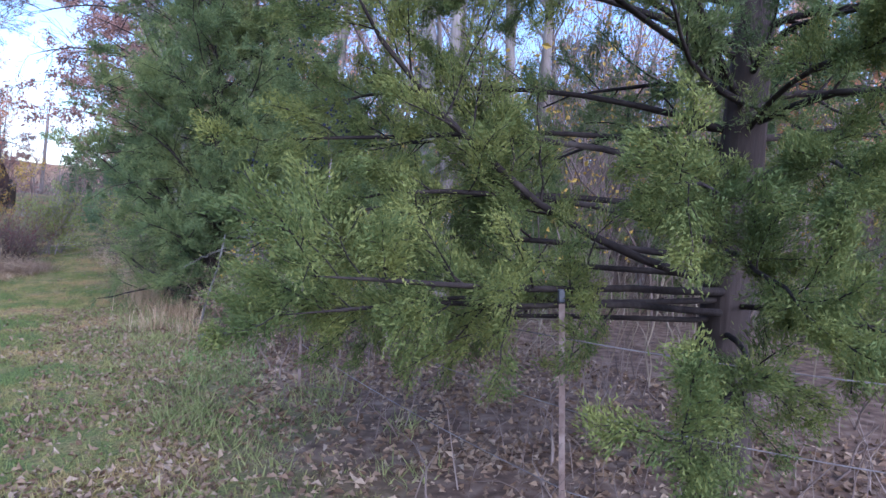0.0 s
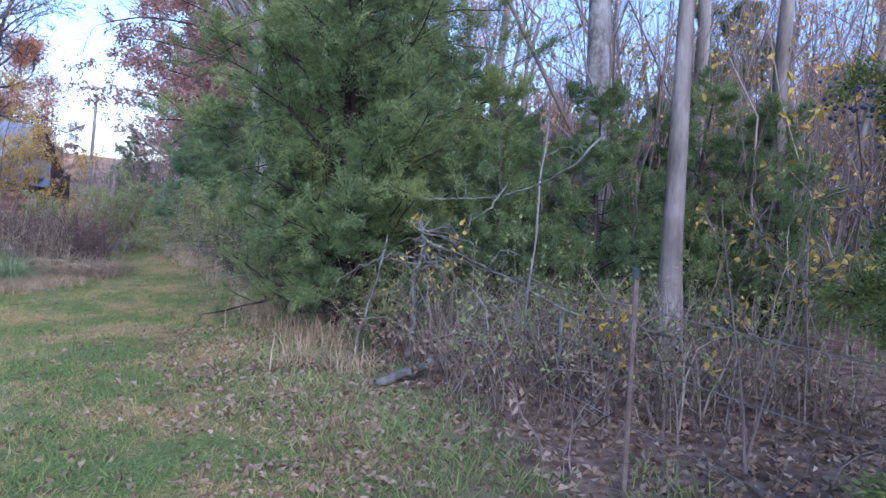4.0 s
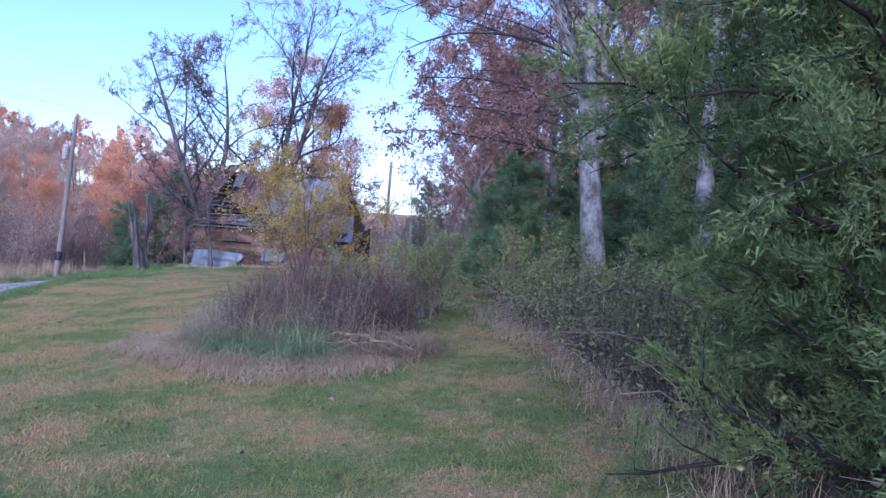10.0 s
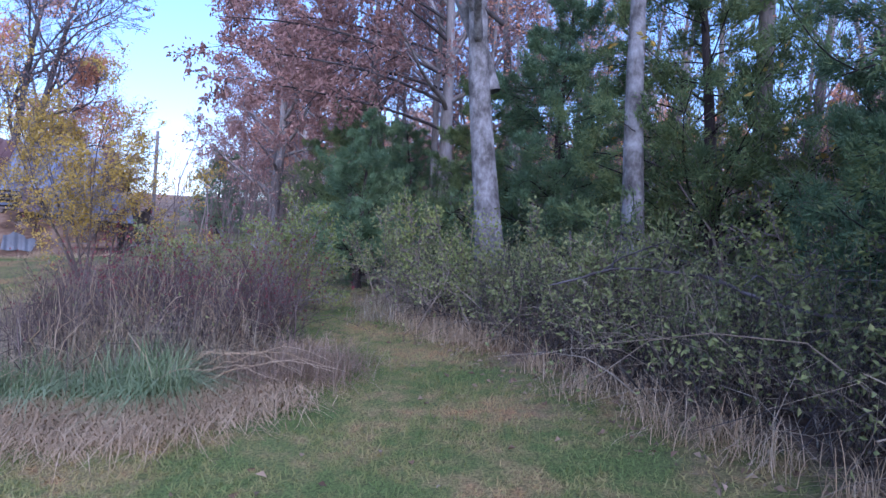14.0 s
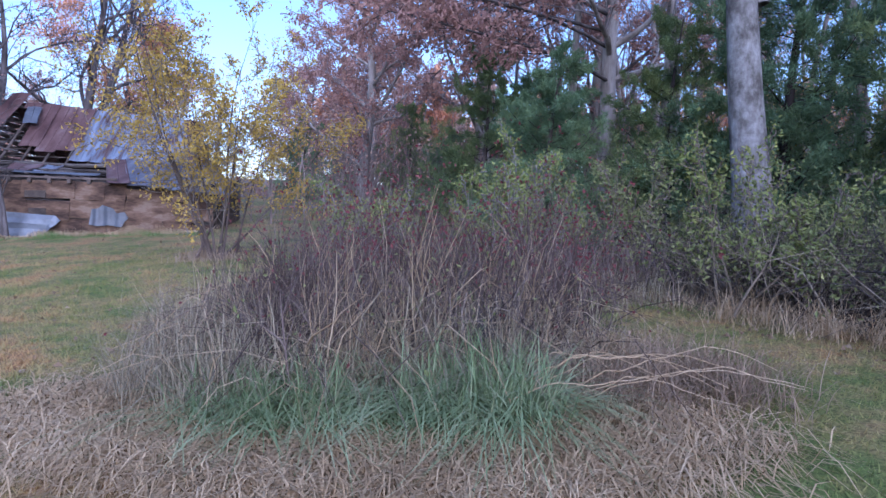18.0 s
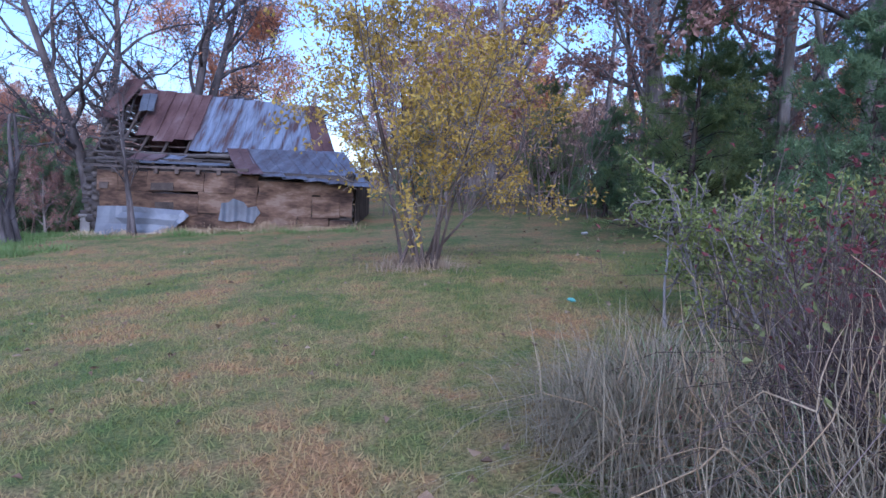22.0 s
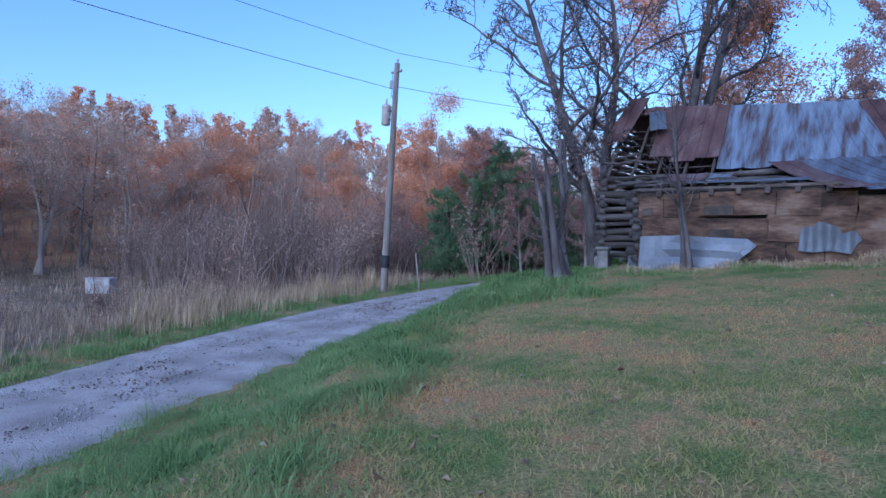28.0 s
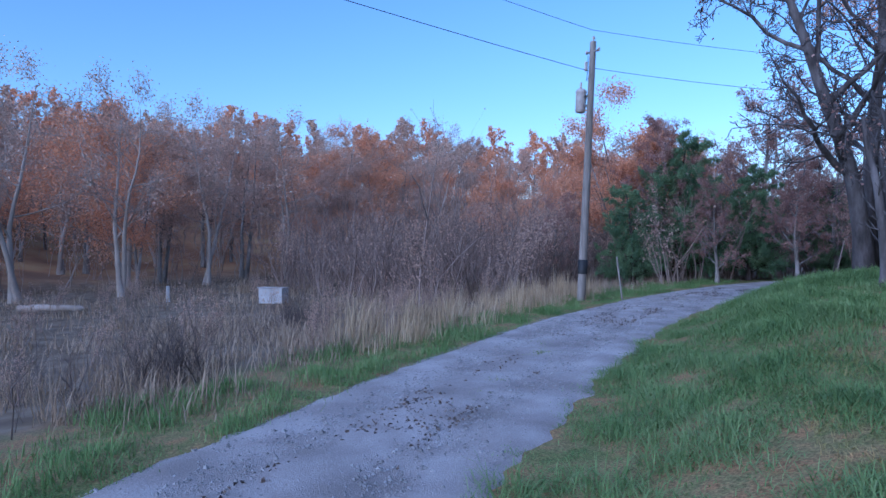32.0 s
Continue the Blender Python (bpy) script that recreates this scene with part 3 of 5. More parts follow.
# cedars: the near one beside the start, the large one at the fence, and the row behind
def bough_lines(rng, boughs, n=9):
    """Curved limbs from a trunk: height, compass turn, length, slope at the trunk and at the tip, radius."""
    P, R, Ls = [], [], []
    u = np.linspace(0, 1, n)
    for z, az, length, p0, p1, r in boughs:
        q, a = np.radians(p0 + (p1 - p0) * u), np.radians(az + 9 * np.sin(u * 5 + z * 7))
        d = np.stack([np.cos(q) * np.cos(a), np.cos(q) * np.sin(a), np.sin(q)], 1) * length / (n - 1)
        P.append(np.concatenate([[[0, 0, z]], [0, 0, z] + np.cumsum(d[:-1], 0)]) + np.cumsum(rng.normal(0, .022, (n, 3)), 0) * u[:, None])
        R.append(r * np.where(u < 1, 1 - .75 * u, .04)); Ls.append(length)
    return np.array(P), np.array(R), np.array(Ls)


def add_boughs(ob, seed, boughs, limb_mat, kids=16, sub=7, twig=.3, tip=.4, mat=None, count=0, size=.036, spread=(.3, 1), up=.04, twig_mat=None, fine=.002):
    rng = np.random.default_rng(seed)
    sets = grow(rng, [dict(kids=kids, span=spread, angle=(25, 70), len=twig, n=6, wander=.15, up=up, thick=.45, rmin=fine * 1.4),
                      dict(kids=sub, span=(.12, 1), angle=(22, 62), len=tip, n=4, wander=.2, up=up, thick=.5, rmin=fine)], 1, .1, given=bough_lines(rng, boughs))
    for P, R in zip(sets[0][0], sets[0][1]):
        V, F = tubes([(P[None], R[None], 7)])
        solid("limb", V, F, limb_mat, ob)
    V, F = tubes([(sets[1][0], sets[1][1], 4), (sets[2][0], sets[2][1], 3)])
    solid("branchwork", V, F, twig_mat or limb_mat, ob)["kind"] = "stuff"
    if mat:
        p, d = along(rng, sets[2], count)
        p = p + rng.normal(0, .025, p.shape)
        d = unit(d + rng.normal(0, .42, d.shape) + np.array([0, 0, .1]))
        V, F = needles(rng, p, d, rng.uniform(.6, 1.4, count) * size * 1.25, rng.uniform(.7, 1.3, count) * size * .42)
        solid("sprays", V, F, mat, ob, smooth=False)["kind"] = "stuff"
    return sets


near_cedar = make_cedar("cedar_tree", on_land(2.05, 4.6), 11, 9.5, 2.8, 60000, .036, M_CEDAR, "eastern red cedar with long low limbs and yellow-green tips", bare=.25, kids=46, sub=9, split=True, radius=.19, rise=-.01, fuzz=.03, droop=(60, 95), fan=4)
# its long low limbs, reaching out over the fence to the lawn, with berries on the tips
reach = add_boughs(near_cedar, 15, [(1.35, 213, 3.5, 6, 48, .036), (1.3, 224, 3.5, 2, 2, .03), (1.15, 217, 3.4, 3, -2, .027), (1.6, 203, 3.2, 14, -16, .03), (1.5, 192, 3.1, 4, -12, .028),
                                    (2.0, 197, 3.2, 12, -16, .03), (2.4, 184, 3.1, 14, -22, .028), (1.8, 180, 3.2, 6, -20, .028), (2.3, 170, 3.2, 8, -14, .028), (1.4, 174, 3.2, 0, -6, .026), (2.9, 190, 3.2, 16, -14, .03),
                                    (1.25, 206, 3.3, -2, -4, .024), (2.7, 206, 3.1, 18, -10, .028), (3.3, 178, 3.1, 12, -10, .028), (3.2, 216, 3.0, 22, 8, .03), (1.7, 240, 2.6, 8, -8, .026), (2.6, 230, 2.8, 24, 6, .028), (1.1, 186, 3.4, -2, -6, .022),
                                    (1.5, 252, 2.4, 10, -24, .024), (2.0, 258, 2.2, 14, -20, .024), (1.0, 244, 2.7, 4, -14, .022), (2.4, 268, 2.4, 12, -14, .024), (1.2, 272, 2.2, 4, -10, .022), (1.8, 285, 2.2, 10, -12, .024)],
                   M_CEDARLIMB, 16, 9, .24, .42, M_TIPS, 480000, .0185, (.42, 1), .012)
_r = np.random.default_rng(16)
_tips = reach[2][0][:, -1]
_tips = _tips[(np.hypot(_tips[:, 0], _tips[:, 1]) > 2.6) & (_tips[:, 1] > -.9)]
for c in _tips[_r.choice(len(_tips), 30, replace=False)]:
    bm = bmesh.new()
    for k in range(26):
        bmesh.ops.create_icosphere(bm, subdivisions=1, radius=_r.uniform(.006, .010), matrix=Matrix.Translation(c + _r.normal(0, .05, 3)))
    part("berry_cluster", bm, M_BERRY, near_cedar, "cluster of small blue berries", True)["kind"] = "stuff"
make_cedar("cedar_tree", on_land(-4.25, 12.2), 12, 8.0, 2.45, 165000, .043, M_CEDAR, "broad dark green cedar with foliage down to the ground", bare=.03, shape=broad, bias=1.15, kids=165, sub=11, split=True, rise=.035, fuzz=.03, fan=4, droop=(58, 96))
cedar_b = make_cedar("cedar_tree", on_land(4.5, 21.5), 13, 7.5, 3.0, 32000, .085, M_CEDAR, "dark green cedar standing behind the wire fence", bare=.06, shape=full, kids=60, sub=9, fuzz=.05)
cedar_c = make_cedar("cedar_tree", on_land(-7.4, 24.6), 14, 6.6, 2.6, 32000, .085, M_CEDARBLUE, "dark blue-green cedar among bare hardwoods", bare=.05, shape=full, kids=60, sub=9, fuzz=.05)
for src, x, y, s, r in ((cedar_c, -11.8, 24.0, .60, 40), (cedar_b, -4.6, 21.5, 1.05, 80), (cedar_c, -3.0, 17.8, .80, 160), (cedar_b, -13.4, 29.6, .66, 200), (cedar_b, -9.4, 25.6, .66, 290),
                        (cedar_c, -11.8, 32.5, .72, 250), (cedar_b, .9, 15.3, .5, 300), (cedar_b, -1.4, 16.2, .48, 30), (cedar_b, 5.2, 12.5, .6, 190), (cedar_c, -15.2, 35, .5, 20), (cedar_b, 7.5, 9.0, .6, 120),
                        (cedar_b, -2.0, 11.9, .47, 77), (cedar_b, -.7, 12.0, .46, 15), (cedar_b, .7, 12.6, .48, 222), (cedar_b, 1.6, 11.4, .42, 60), (cedar_b, 2.6, 14.6, .42, 140), (cedar_c, -22.5, 40, .6, 15), (cedar_c, -48.5, 41.5, .8, 260), (cedar_c, -45.5, 47, .9, 60), (cedar_c, -27.5, 64, 1.15, 90), (cedar_b, -17.2, 38.5, .6, 10), (cedar_c, -48.2, 44.6, 1.2, 70), (cedar_c, -43.5, 52, .8, 170), (cedar_c, -38.2, 47.5, .75, 130)):
    o = copy_thing(src, on_land(x, y) @ pose(0, 0, 0, 0, 0, r))
    o.scale = (s, s, s)

# hardwoods at the edge of the wood
sycamore = make_tree("sycamore_tree", on_land(-8.6, 21.8), 21, 13, .30, hardwood(12, 8, 5, (.34, 1), (30, 62), bend=.025), M_PALE, M_OAK, 500, .12, "tall pale-barked tree with a forked bare crown", lean=(-.085, 0), split=True)
V, F = tubes([(np.array([[(-.17, 0, 4.1), (-.45, .05, 5.0), (-.95, .1, 6.2), (-1.5, 0, 7.6), (-2.0, .1, 9.2), (-2.4, 0, 11.0)]]), np.array([[.17, .16, .14, .12, .09, .05]]), 10)])
solid("limb", V, F, M_PALE, sycamore)
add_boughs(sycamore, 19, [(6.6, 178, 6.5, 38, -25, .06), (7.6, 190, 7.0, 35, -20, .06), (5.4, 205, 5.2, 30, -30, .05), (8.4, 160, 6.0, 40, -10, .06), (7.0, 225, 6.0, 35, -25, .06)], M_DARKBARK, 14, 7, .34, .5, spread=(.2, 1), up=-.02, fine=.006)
make_tree("hardwood_tree", on_land(-6.3, 20.2), 22, 12, .21, hardwood(11, 7, 4, (.5, 1), bend=.015), M_PALE, M_OAK, 200, .12, "slim pale grey tree with bare branches")
make_tree("hardwood_tree", on_land(-.33, 13.9), 23, 13, .27, hardwood(11, 7, 4, (.5, 1), bend=.012), M_PALE, None, 0, .1, "pale lichened trunk standing behind the fence", lean=(-.04, 0))
make_tree("hardwood_tree", on_land(-2.2, 19.2), 24, 13, .18, hardwood(11, 7, 4, (.5, 1), bend=.015), M_PALE, None, 0, .1, "straight pale trunk among the cedars")
make_tree("hardwood_tree", on_land(.05, 10.8), 25, 12, .14, hardwood(13, 7, 4, (.4, 1), bend=.015), M_BARK, M_YELLOW, 300, .1, "grey-barked tree with a few yellow leaves", lean=(-.06, 0))
red_oak = make_tree("oak_tree", on_land(-19.6, 40.0), 26, 13, .3, hardwood(22, 8, 5, (.14, 1), (40, 78), len1=.5), M_BARK, M_OAK, 15000, .17, "oak still holding its russet brown leaves", droop=.5, split=True)
wood_a = make_tree("hardwood_tree", on_land(.25, 18.7), 27, 14, .18, hardwood(12, 7, 4, (.45, 1), bend=.025), M_BARK, None, 0, .1, "bare slender woodland tree", group="bare trees in the wood")
wood_b = make_tree("hardwood_tree", on_land(-2, 24), 28, 13, .13, hardwood(12, 6, 4, (.4, 1)), M_BARK, M_BRONZE, 700, .13, "thin woodland tree with a few bronze leaves", group="bare trees in the wood")
wood_c = make_tree("hardwood_tree", on_land(5, 22), 29, 12, .12, hardwood(12, 6, 4, (.4, 1)), M_BARK, M_ORANGE, 900, .13, "thin woodland tree with orange leaves", group="bare trees in the wood")
rng = np.random.default_rng(5)
for k in range(40):
    y = rng.uniform(12, 52)
    x = np.interp(y, EDGE_Y, EDGE_X) + rng.uniform(7, 26)
    if y > 26:
        x = np.interp(y, EDGE_Y, EDGE_X) + rng.uniform(2, 22)
    s = rng.uniform(.75, 1.15)
    o = copy_thing((wood_a, wood_b, wood_c, wood_a)[k % 4], on_land(x, y) @ pose(0, 0, 0, rng.uniform(-4, 4), rng.uniform(-4, 4), rng.uniform(0, 360)))
    o.scale = (s, s, s)
for k in range(16):
    o = copy_thing((wood_b, wood_c, wood_a)[k % 3], on_land(rng.uniform(-15, -3), rng.uniform(31, 46)) @ pose(0, 0, 0, rng.uniform(-3, 3), rng.uniform(-3, 3), rng.uniform(0, 360)))
    s = rng.uniform(.65, 1.0)
    o.scale = (s, s, s)
for k in range(26):
    o = copy_thing((wood_b, wood_a, wood_c)[k % 3], on_land(rng.uniform(-1.5, 13), rng.uniform(14.5, 27)) @ pose(0, 0, 0, rng.uniform(-3, 3), rng.uniform(-3, 3), rng.uniform(0, 360)))
    s = rng.uniform(.5, .8)
    o.scale = (s, s, s)
for k in range(16):
    o = copy_thing((wood_b, wood_c, wood_a)[k % 3], on_land(rng.uniform(-60, -41), rng.uniform(56, 72)) @ pose(0, 0, 0, rng.uniform(-4, 4), rng.uniform(-4, 4), rng.uniform(0, 360)))
    q = rng.uniform(.75, 1.0)
    o.scale = (q, q, q)
for x, y, q in ((-43, 51, .5), (-39.5, 48, .42), (-36.5, 52, .5)):
    o = copy_thing(red_oak, on_land(x, y) @ pose(0, 0, 0, 0, 0, x * 37))
    o.scale = (q, q, q)
for x, y, q in ((-49.5, 48, .5), (-45.0, 43.6, .34), (-42.6, 46.5, .4), (-45.2, 54, .55), (-37.6, 44.5, .36), (-36.6, 48.5, .5), (-40.5, 60, .6), (-53, 40, .36), (-33, 72, 1.2), (-28, 66, 1.2), (-24, 58, 1.1), (-38, 80, 1.3)):
    o = copy_thing(red_oak, on_land(x, y) @ pose(0, 0, 0, 0, 0, x * 29))
    o.scale = (q, q, q)
o = copy_thing(red_oak, on_land(-13.6, 35.5) @ pose(0, 0, 0, 0, 0, 130))
o = copy_thing(red_oak, on_land(-9.8, 38) @ pose(0, 0, 0, 0, 0, 220))

low_oak = make_tree("oak_tree", on_land(-10.2, 28.2), 36, 13, .26, hardwood(20, 8, 5, (.3, 1), (35, 75), len1=.46, bend=.03), M_BARK, M_OAK, 13000, .15, "oak with russet leaves and long low limbs", droop=.5, split=True)
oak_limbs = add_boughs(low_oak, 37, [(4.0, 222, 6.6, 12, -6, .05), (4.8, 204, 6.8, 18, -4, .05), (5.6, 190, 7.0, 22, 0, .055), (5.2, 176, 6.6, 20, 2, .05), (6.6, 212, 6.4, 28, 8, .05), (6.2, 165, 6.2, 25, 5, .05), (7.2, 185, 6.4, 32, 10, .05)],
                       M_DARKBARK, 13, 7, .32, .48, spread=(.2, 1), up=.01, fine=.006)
_q = np.random.default_rng(38)
_p, _d = along(_q, oak_limbs[2], 9000)
V, F = blades(_q, _p + _q.normal(0, .1, _p.shape), unit(_d * .4 + _q.normal(0, 1, _d.shape) - [0, 0, .5]), _q.uniform(.6, 1.25, 9000) * .15, _q.uniform(.6, 1.2, 9000) * .085, .25)
solid("foliage", V, F, M_OAK, low_oak, smooth=False)["kind"] = "stuff"

# the big bare trees beside and behind the barn
def walnut(stems, splay, span):
    return [dict(n=10, wander=.07, up=.03, end=.1, flare=1.35, stems=stems, splay=splay, foot=.1),
            dict(kids=13, span=span, angle=(32, 74), len=.62, n=10, wander=.17, up=.035, thick=.55, end=.06),
            dict(kids=10, span=(.18, 1), angle=(30, 75), len=.46, n=7, wander=.22, up=.03, thick=.55, rmin=.014),
            dict(kids=8, span=(.15, 1), angle=(25, 70), len=.42, n=5, wander=.25, up=.02, thick=.6, rmin=.011),
            dict(kids=5, span=(.2, 1), angle=(25, 65), len=.5, n=3, wander=.25, thick=.7, rmin=.009)]


make_tree("walnut_tree", on_land(-34.4, 35.2), 31, 12.5, .27, walnut(2, .22, (.2, 1)), M_WALNUT, M_OAK, 3200, .12, "old bare tree with grey twisted limbs beside the barn", twig=M_WALNUT, lean=(-.1, 0), split=True)
make_tree("walnut_tree", on_land(-33.9, 40.0), 32, 15.5, .28, walnut(2, .14, (.24, 1)), M_WALNUT, M_ORANGE, 1600, .13, "tall bare tree with spreading limbs behind the barn roof", twig=M_WALNUT, lean=(.12, 0), split=True)
make_tree("sapling", on_land(-27.9, 29.3), 33, 4.2, .07, hardwood(12, 4, 3, (.3, 1), (30, 60), len1=.42, stems=2, splay=.07), M_WALNUT, None, 0, .05, "bare grey sapling against the barn wall", twig=M_WALNUT)


# ---- woods across the road ----
def far_side(s, y):
    """The place s metres from the road's middle, at y."""
    return float(np.interp(y, _yy, _xx) + s * 1.15), y


light = dict(k3=True, kids1=9, kids2=8, kids3=6, fine=.010, span=(.28, 1), angle=(42, 84), wander=.16, len1=.52, up=.03, stems=2, splay=.12, vary=.25)
forest = [make_tree("forest_tree", on_land(*far_side(-34, 20 + 9 * i)), 50 + i, 13, .18, hardwood(**light), (M_PALELIMB, M_BARK, M_BARK, M_PALELIMB)[i], (M_ORANGE, M_BRONZE, M_ORANGE, M_BRONZE)[i],
                    (14000, 12500, 18000, 5000)[i], .125, ("tree with thinning orange autumn leaves", "grey tree with bronze leaves in its crown", "tree with a dense orange crown", "nearly bare pale-barked tree")[i],
                    group="trees of the far wood", far=True, twig=(M_PALELIMB, M_BRUSH, M_BRUSH, M_PALELIMB)[i]) for i in range(4)]
rng = np.random.default_rng(8)
for k in range(78):
    s, y = -rng.uniform(30, 60), -22 + 100 * (k + rng.uniform(0, 1)) / 78
    x, y = far_side(s, y)
    o = copy_thing(forest[(0, 1, 3, 2, 1)[k % 5]], on_land(x, y) @ pose(0, 0, 0, rng.uniform(-4, 4), rng.uniform(-4, 4), rng.uniform(0, 360)))
    q = rng.uniform(.6, 1.02)
    o.scale = (q, q, q)

for k, (s_, y) in enumerate(((-29, 8), (-30, 14), (-28.5, 19), (-31, 25), (-30, 31), (-32, 38), (-31, 2), (-30, 46))):
    x, y = far_side(s_, y)
    o = copy_thing(forest[3], on_land(x, y) @ pose(0, 0, 0, 2, -3, k * 77))
    o.scale = (.85, .85, .85)
for k in range(22):
    x, y = rng.uniform(-66, -52), rng.uniform(44, 64)
    o = copy_thing(forest[(1, 0, 2)[k % 3]], on_land(x, y) @ pose(0, 0, 0, rng.uniform(-4, 4), rng.uniform(-4, 4), rng.uniform(0, 360)))
    q = rng.uniform(.6, .85)
    o.scale = (q, q, q)
for x, y, q in ((-49, 45, .6), (-46.5, 50, .75), (-52, 49, .7)):
    o = copy_thing(red_oak, on_land(x, y) @ pose(0, 0, 0, 0, 0, x * 41))
    o.scale = (q, q, q)
o = copy_thing(forest[2], on_land(-53.5, 47) @ pose(0, 0, 0, 0, 0, 140))
o.scale = (.85, .85, .9)
o = copy_thing(forest[2], on_land(-34.8, 45.5) @ pose(0, 0, 0, 0, 0, 140))
o.scale = (.95, .95, .95)
o = copy_thing(forest[2], on_land(-58, 61) @ pose(0, 0, 0, 0, 0, 40))
o.scale = (.85, .85, .8)


def far_wood(name, seed, count, area, size, label):
    """Woods too far to count: many light trees in one object."""
    rng = np.random.default_rng(seed)
    models = []
    for i in range(3):
        sets = grow(rng, hardwood(11, 6, 2, (.2, 1), (30, 68), k3=False, len1=.48), 13, .17)
        V, F = tubes([(P, R * 1.4, 4 if j == 0 else 3) for j, (P, R, _) in enumerate(sets)])
        p, d = along(rng, sets[-1], 1500)
        p = p + rng.normal(0, .25, p.shape)
        W, G = needles(rng, p, rng.normal(size=p.shape), rng.uniform(.3, .6, len(p)), rng.uniform(.25, .5, len(p)))
        models.append((V, F[0], W, G[0]))
    wood = thing(name, Matrix(), label, "woods")
    wood["kind"] = "stuff"
    acc = {0: [[], []], 1: [[], []], 2: [[], []]}
    n = {0: 0, 1: 0, 2: 0}
    for k in range(count):
        x, y = area(rng)
        V, F, W, G = models[k % 3]
        a, q = rng.uniform(0, 6.28), rng.uniform(.6, .9) * size
        rot = np.array([[math.cos(a), -math.sin(a), 0], [math.sin(a), math.cos(a), 0], [0, 0, 1]]) * q
        at = np.array([x, y, float(land(x, y)) - .1])
        c = 1 + int(rng.uniform() < .5)
        for key, v, f in ((0, V, F), (c, W, G)):
            acc[key][0].append(v @ rot.T + at); acc[key][1].append(f + n[key]); n[key] += len(v)
    for key, nm, mt in ((0, "trunks", M_BARK), (1, "orange_leaves", M_ORANGE), (2, "bronze_leaves", M_BRONZE)):
        ob = solid(nm, np.concatenate(acc[key][0]), [np.concatenate(acc[key][1])], mt, wood)
        ob["kind"] = "stuff"


far_wood("far_woods", 61, 150, lambda r: far_side(-r.uniform(58, 100), r.uniform(-50, 110)), 1.0, "autumn hillside woods of bare and orange trees")
far_wood("far_woods", 62, 60, lambda r: (r.uniform(-29, 12), r.uniform(58, 85)), .95, "autumn woods beyond the barn")


far_wood("far_woods", 63, 80, lambda r: (r.uniform(9, 46), r.uniform(2, 62)), .9, "bare and yellow woods behind the fence")


# ---- undergrowth ----
def stem_arrays(rng, base, h, lean, r, n=5, droop=.5):
    N = len(base)
    a = rng.uniform(0, 2 * np.pi, N)
    out = np.stack([np.cos(a), np.sin(a), np.zeros(N)], 1)
    h = np.broadcast_to(h, N)[:, None] * rng.uniform(.5, 1.15, (N, 1))
    le = rng.uniform(.05, 1, (N, 1)) * lean
    u = np.linspace(0, 1, n)
    P = base[:, None] + out[:, None] * (h * le)[:, None] * (.5 * u + .5 * u * u)[None, :, None]
    P[..., 2] += h * (u - droop * le * u ** 3)
    P[:, 1:] += np.cumsum(rng.normal(0, .055, (N, n - 1, 3)), 1) * h[:, None]
    return P, (np.broadcast_to(r, N) * rng.lognormal(0, .45, N))[:, None] * (1 - .7 * u)


def stems(name, seed, base, h, lean, r, mat, label, category="undergrowth", twigs=3, leaf=None, leaves=0, size=.06, sides=3, droop=.5):
    rng = np.random.default_rng(seed)
    P, R = stem_arrays(rng, base, h, lean, r, droop=droop)
    sets = [(P, R, sides)]
    if twigs:
        idx = np.repeat(np.arange(len(P)), twigs)
        j = rng.integers(1, P.shape[1], len(idx))
        Q, S = stem_arrays(rng, P[idx, j], np.broadcast_to(h, len(P))[idx] * .35, 1.0, R[idx, j] * .6, 4, .1)
        sets.append((Q, S, 3))
    ob = thing(name, Matrix(), label, category)
    ob["kind"] = "stuff"
    V, F = tubes(sets)
    solid("stems", V, F, mat, ob)["kind"] = "stuff"
    if leaf and leaves:
        i = rng.integers(0, len(sets[-1][0]), leaves)
        p = sets[-1][0][i, rng.integers(1, 4, leaves)] + rng.normal(0, .02, (leaves, 3))
        V, F = blades(rng, p, rng.normal(size=(leaves, 3)) - [0, 0, .2], rng.uniform(.6, 1.3, leaves) * size, rng.uniform(.4, .7, leaves) * size, .3)
        solid("leaves", V, F, leaf, ob, smooth=False)["kind"] = "stuff"
    return ob


def strip(rng, n, y0, y1, a, b):
    """Places along the wood's edge, a to b metres inside it."""
    y = rng.uniform(y0, y1, n)
    x = np.interp(y, EDGE_Y, EDGE_X) + rng.uniform(a, b, n)
    return np.stack([x, y, land(x, y) - .02], 1)


def disc(rng, n, cx, cy, rx, ry, turn=0.0):
    a, r = rng.uniform(0, 6.283, n), np.sqrt(rng.uniform(0, 1, n))
    u, v = rx * r * np.cos(a), ry * r * np.sin(a)
    t = radians(turn)
    x, y = cx + u * math.cos(t) - v * math.sin(t), cy + u * math.sin(t) + v * math.cos(t)
    return np.stack([x, y, land(x, y) - .02], 1)


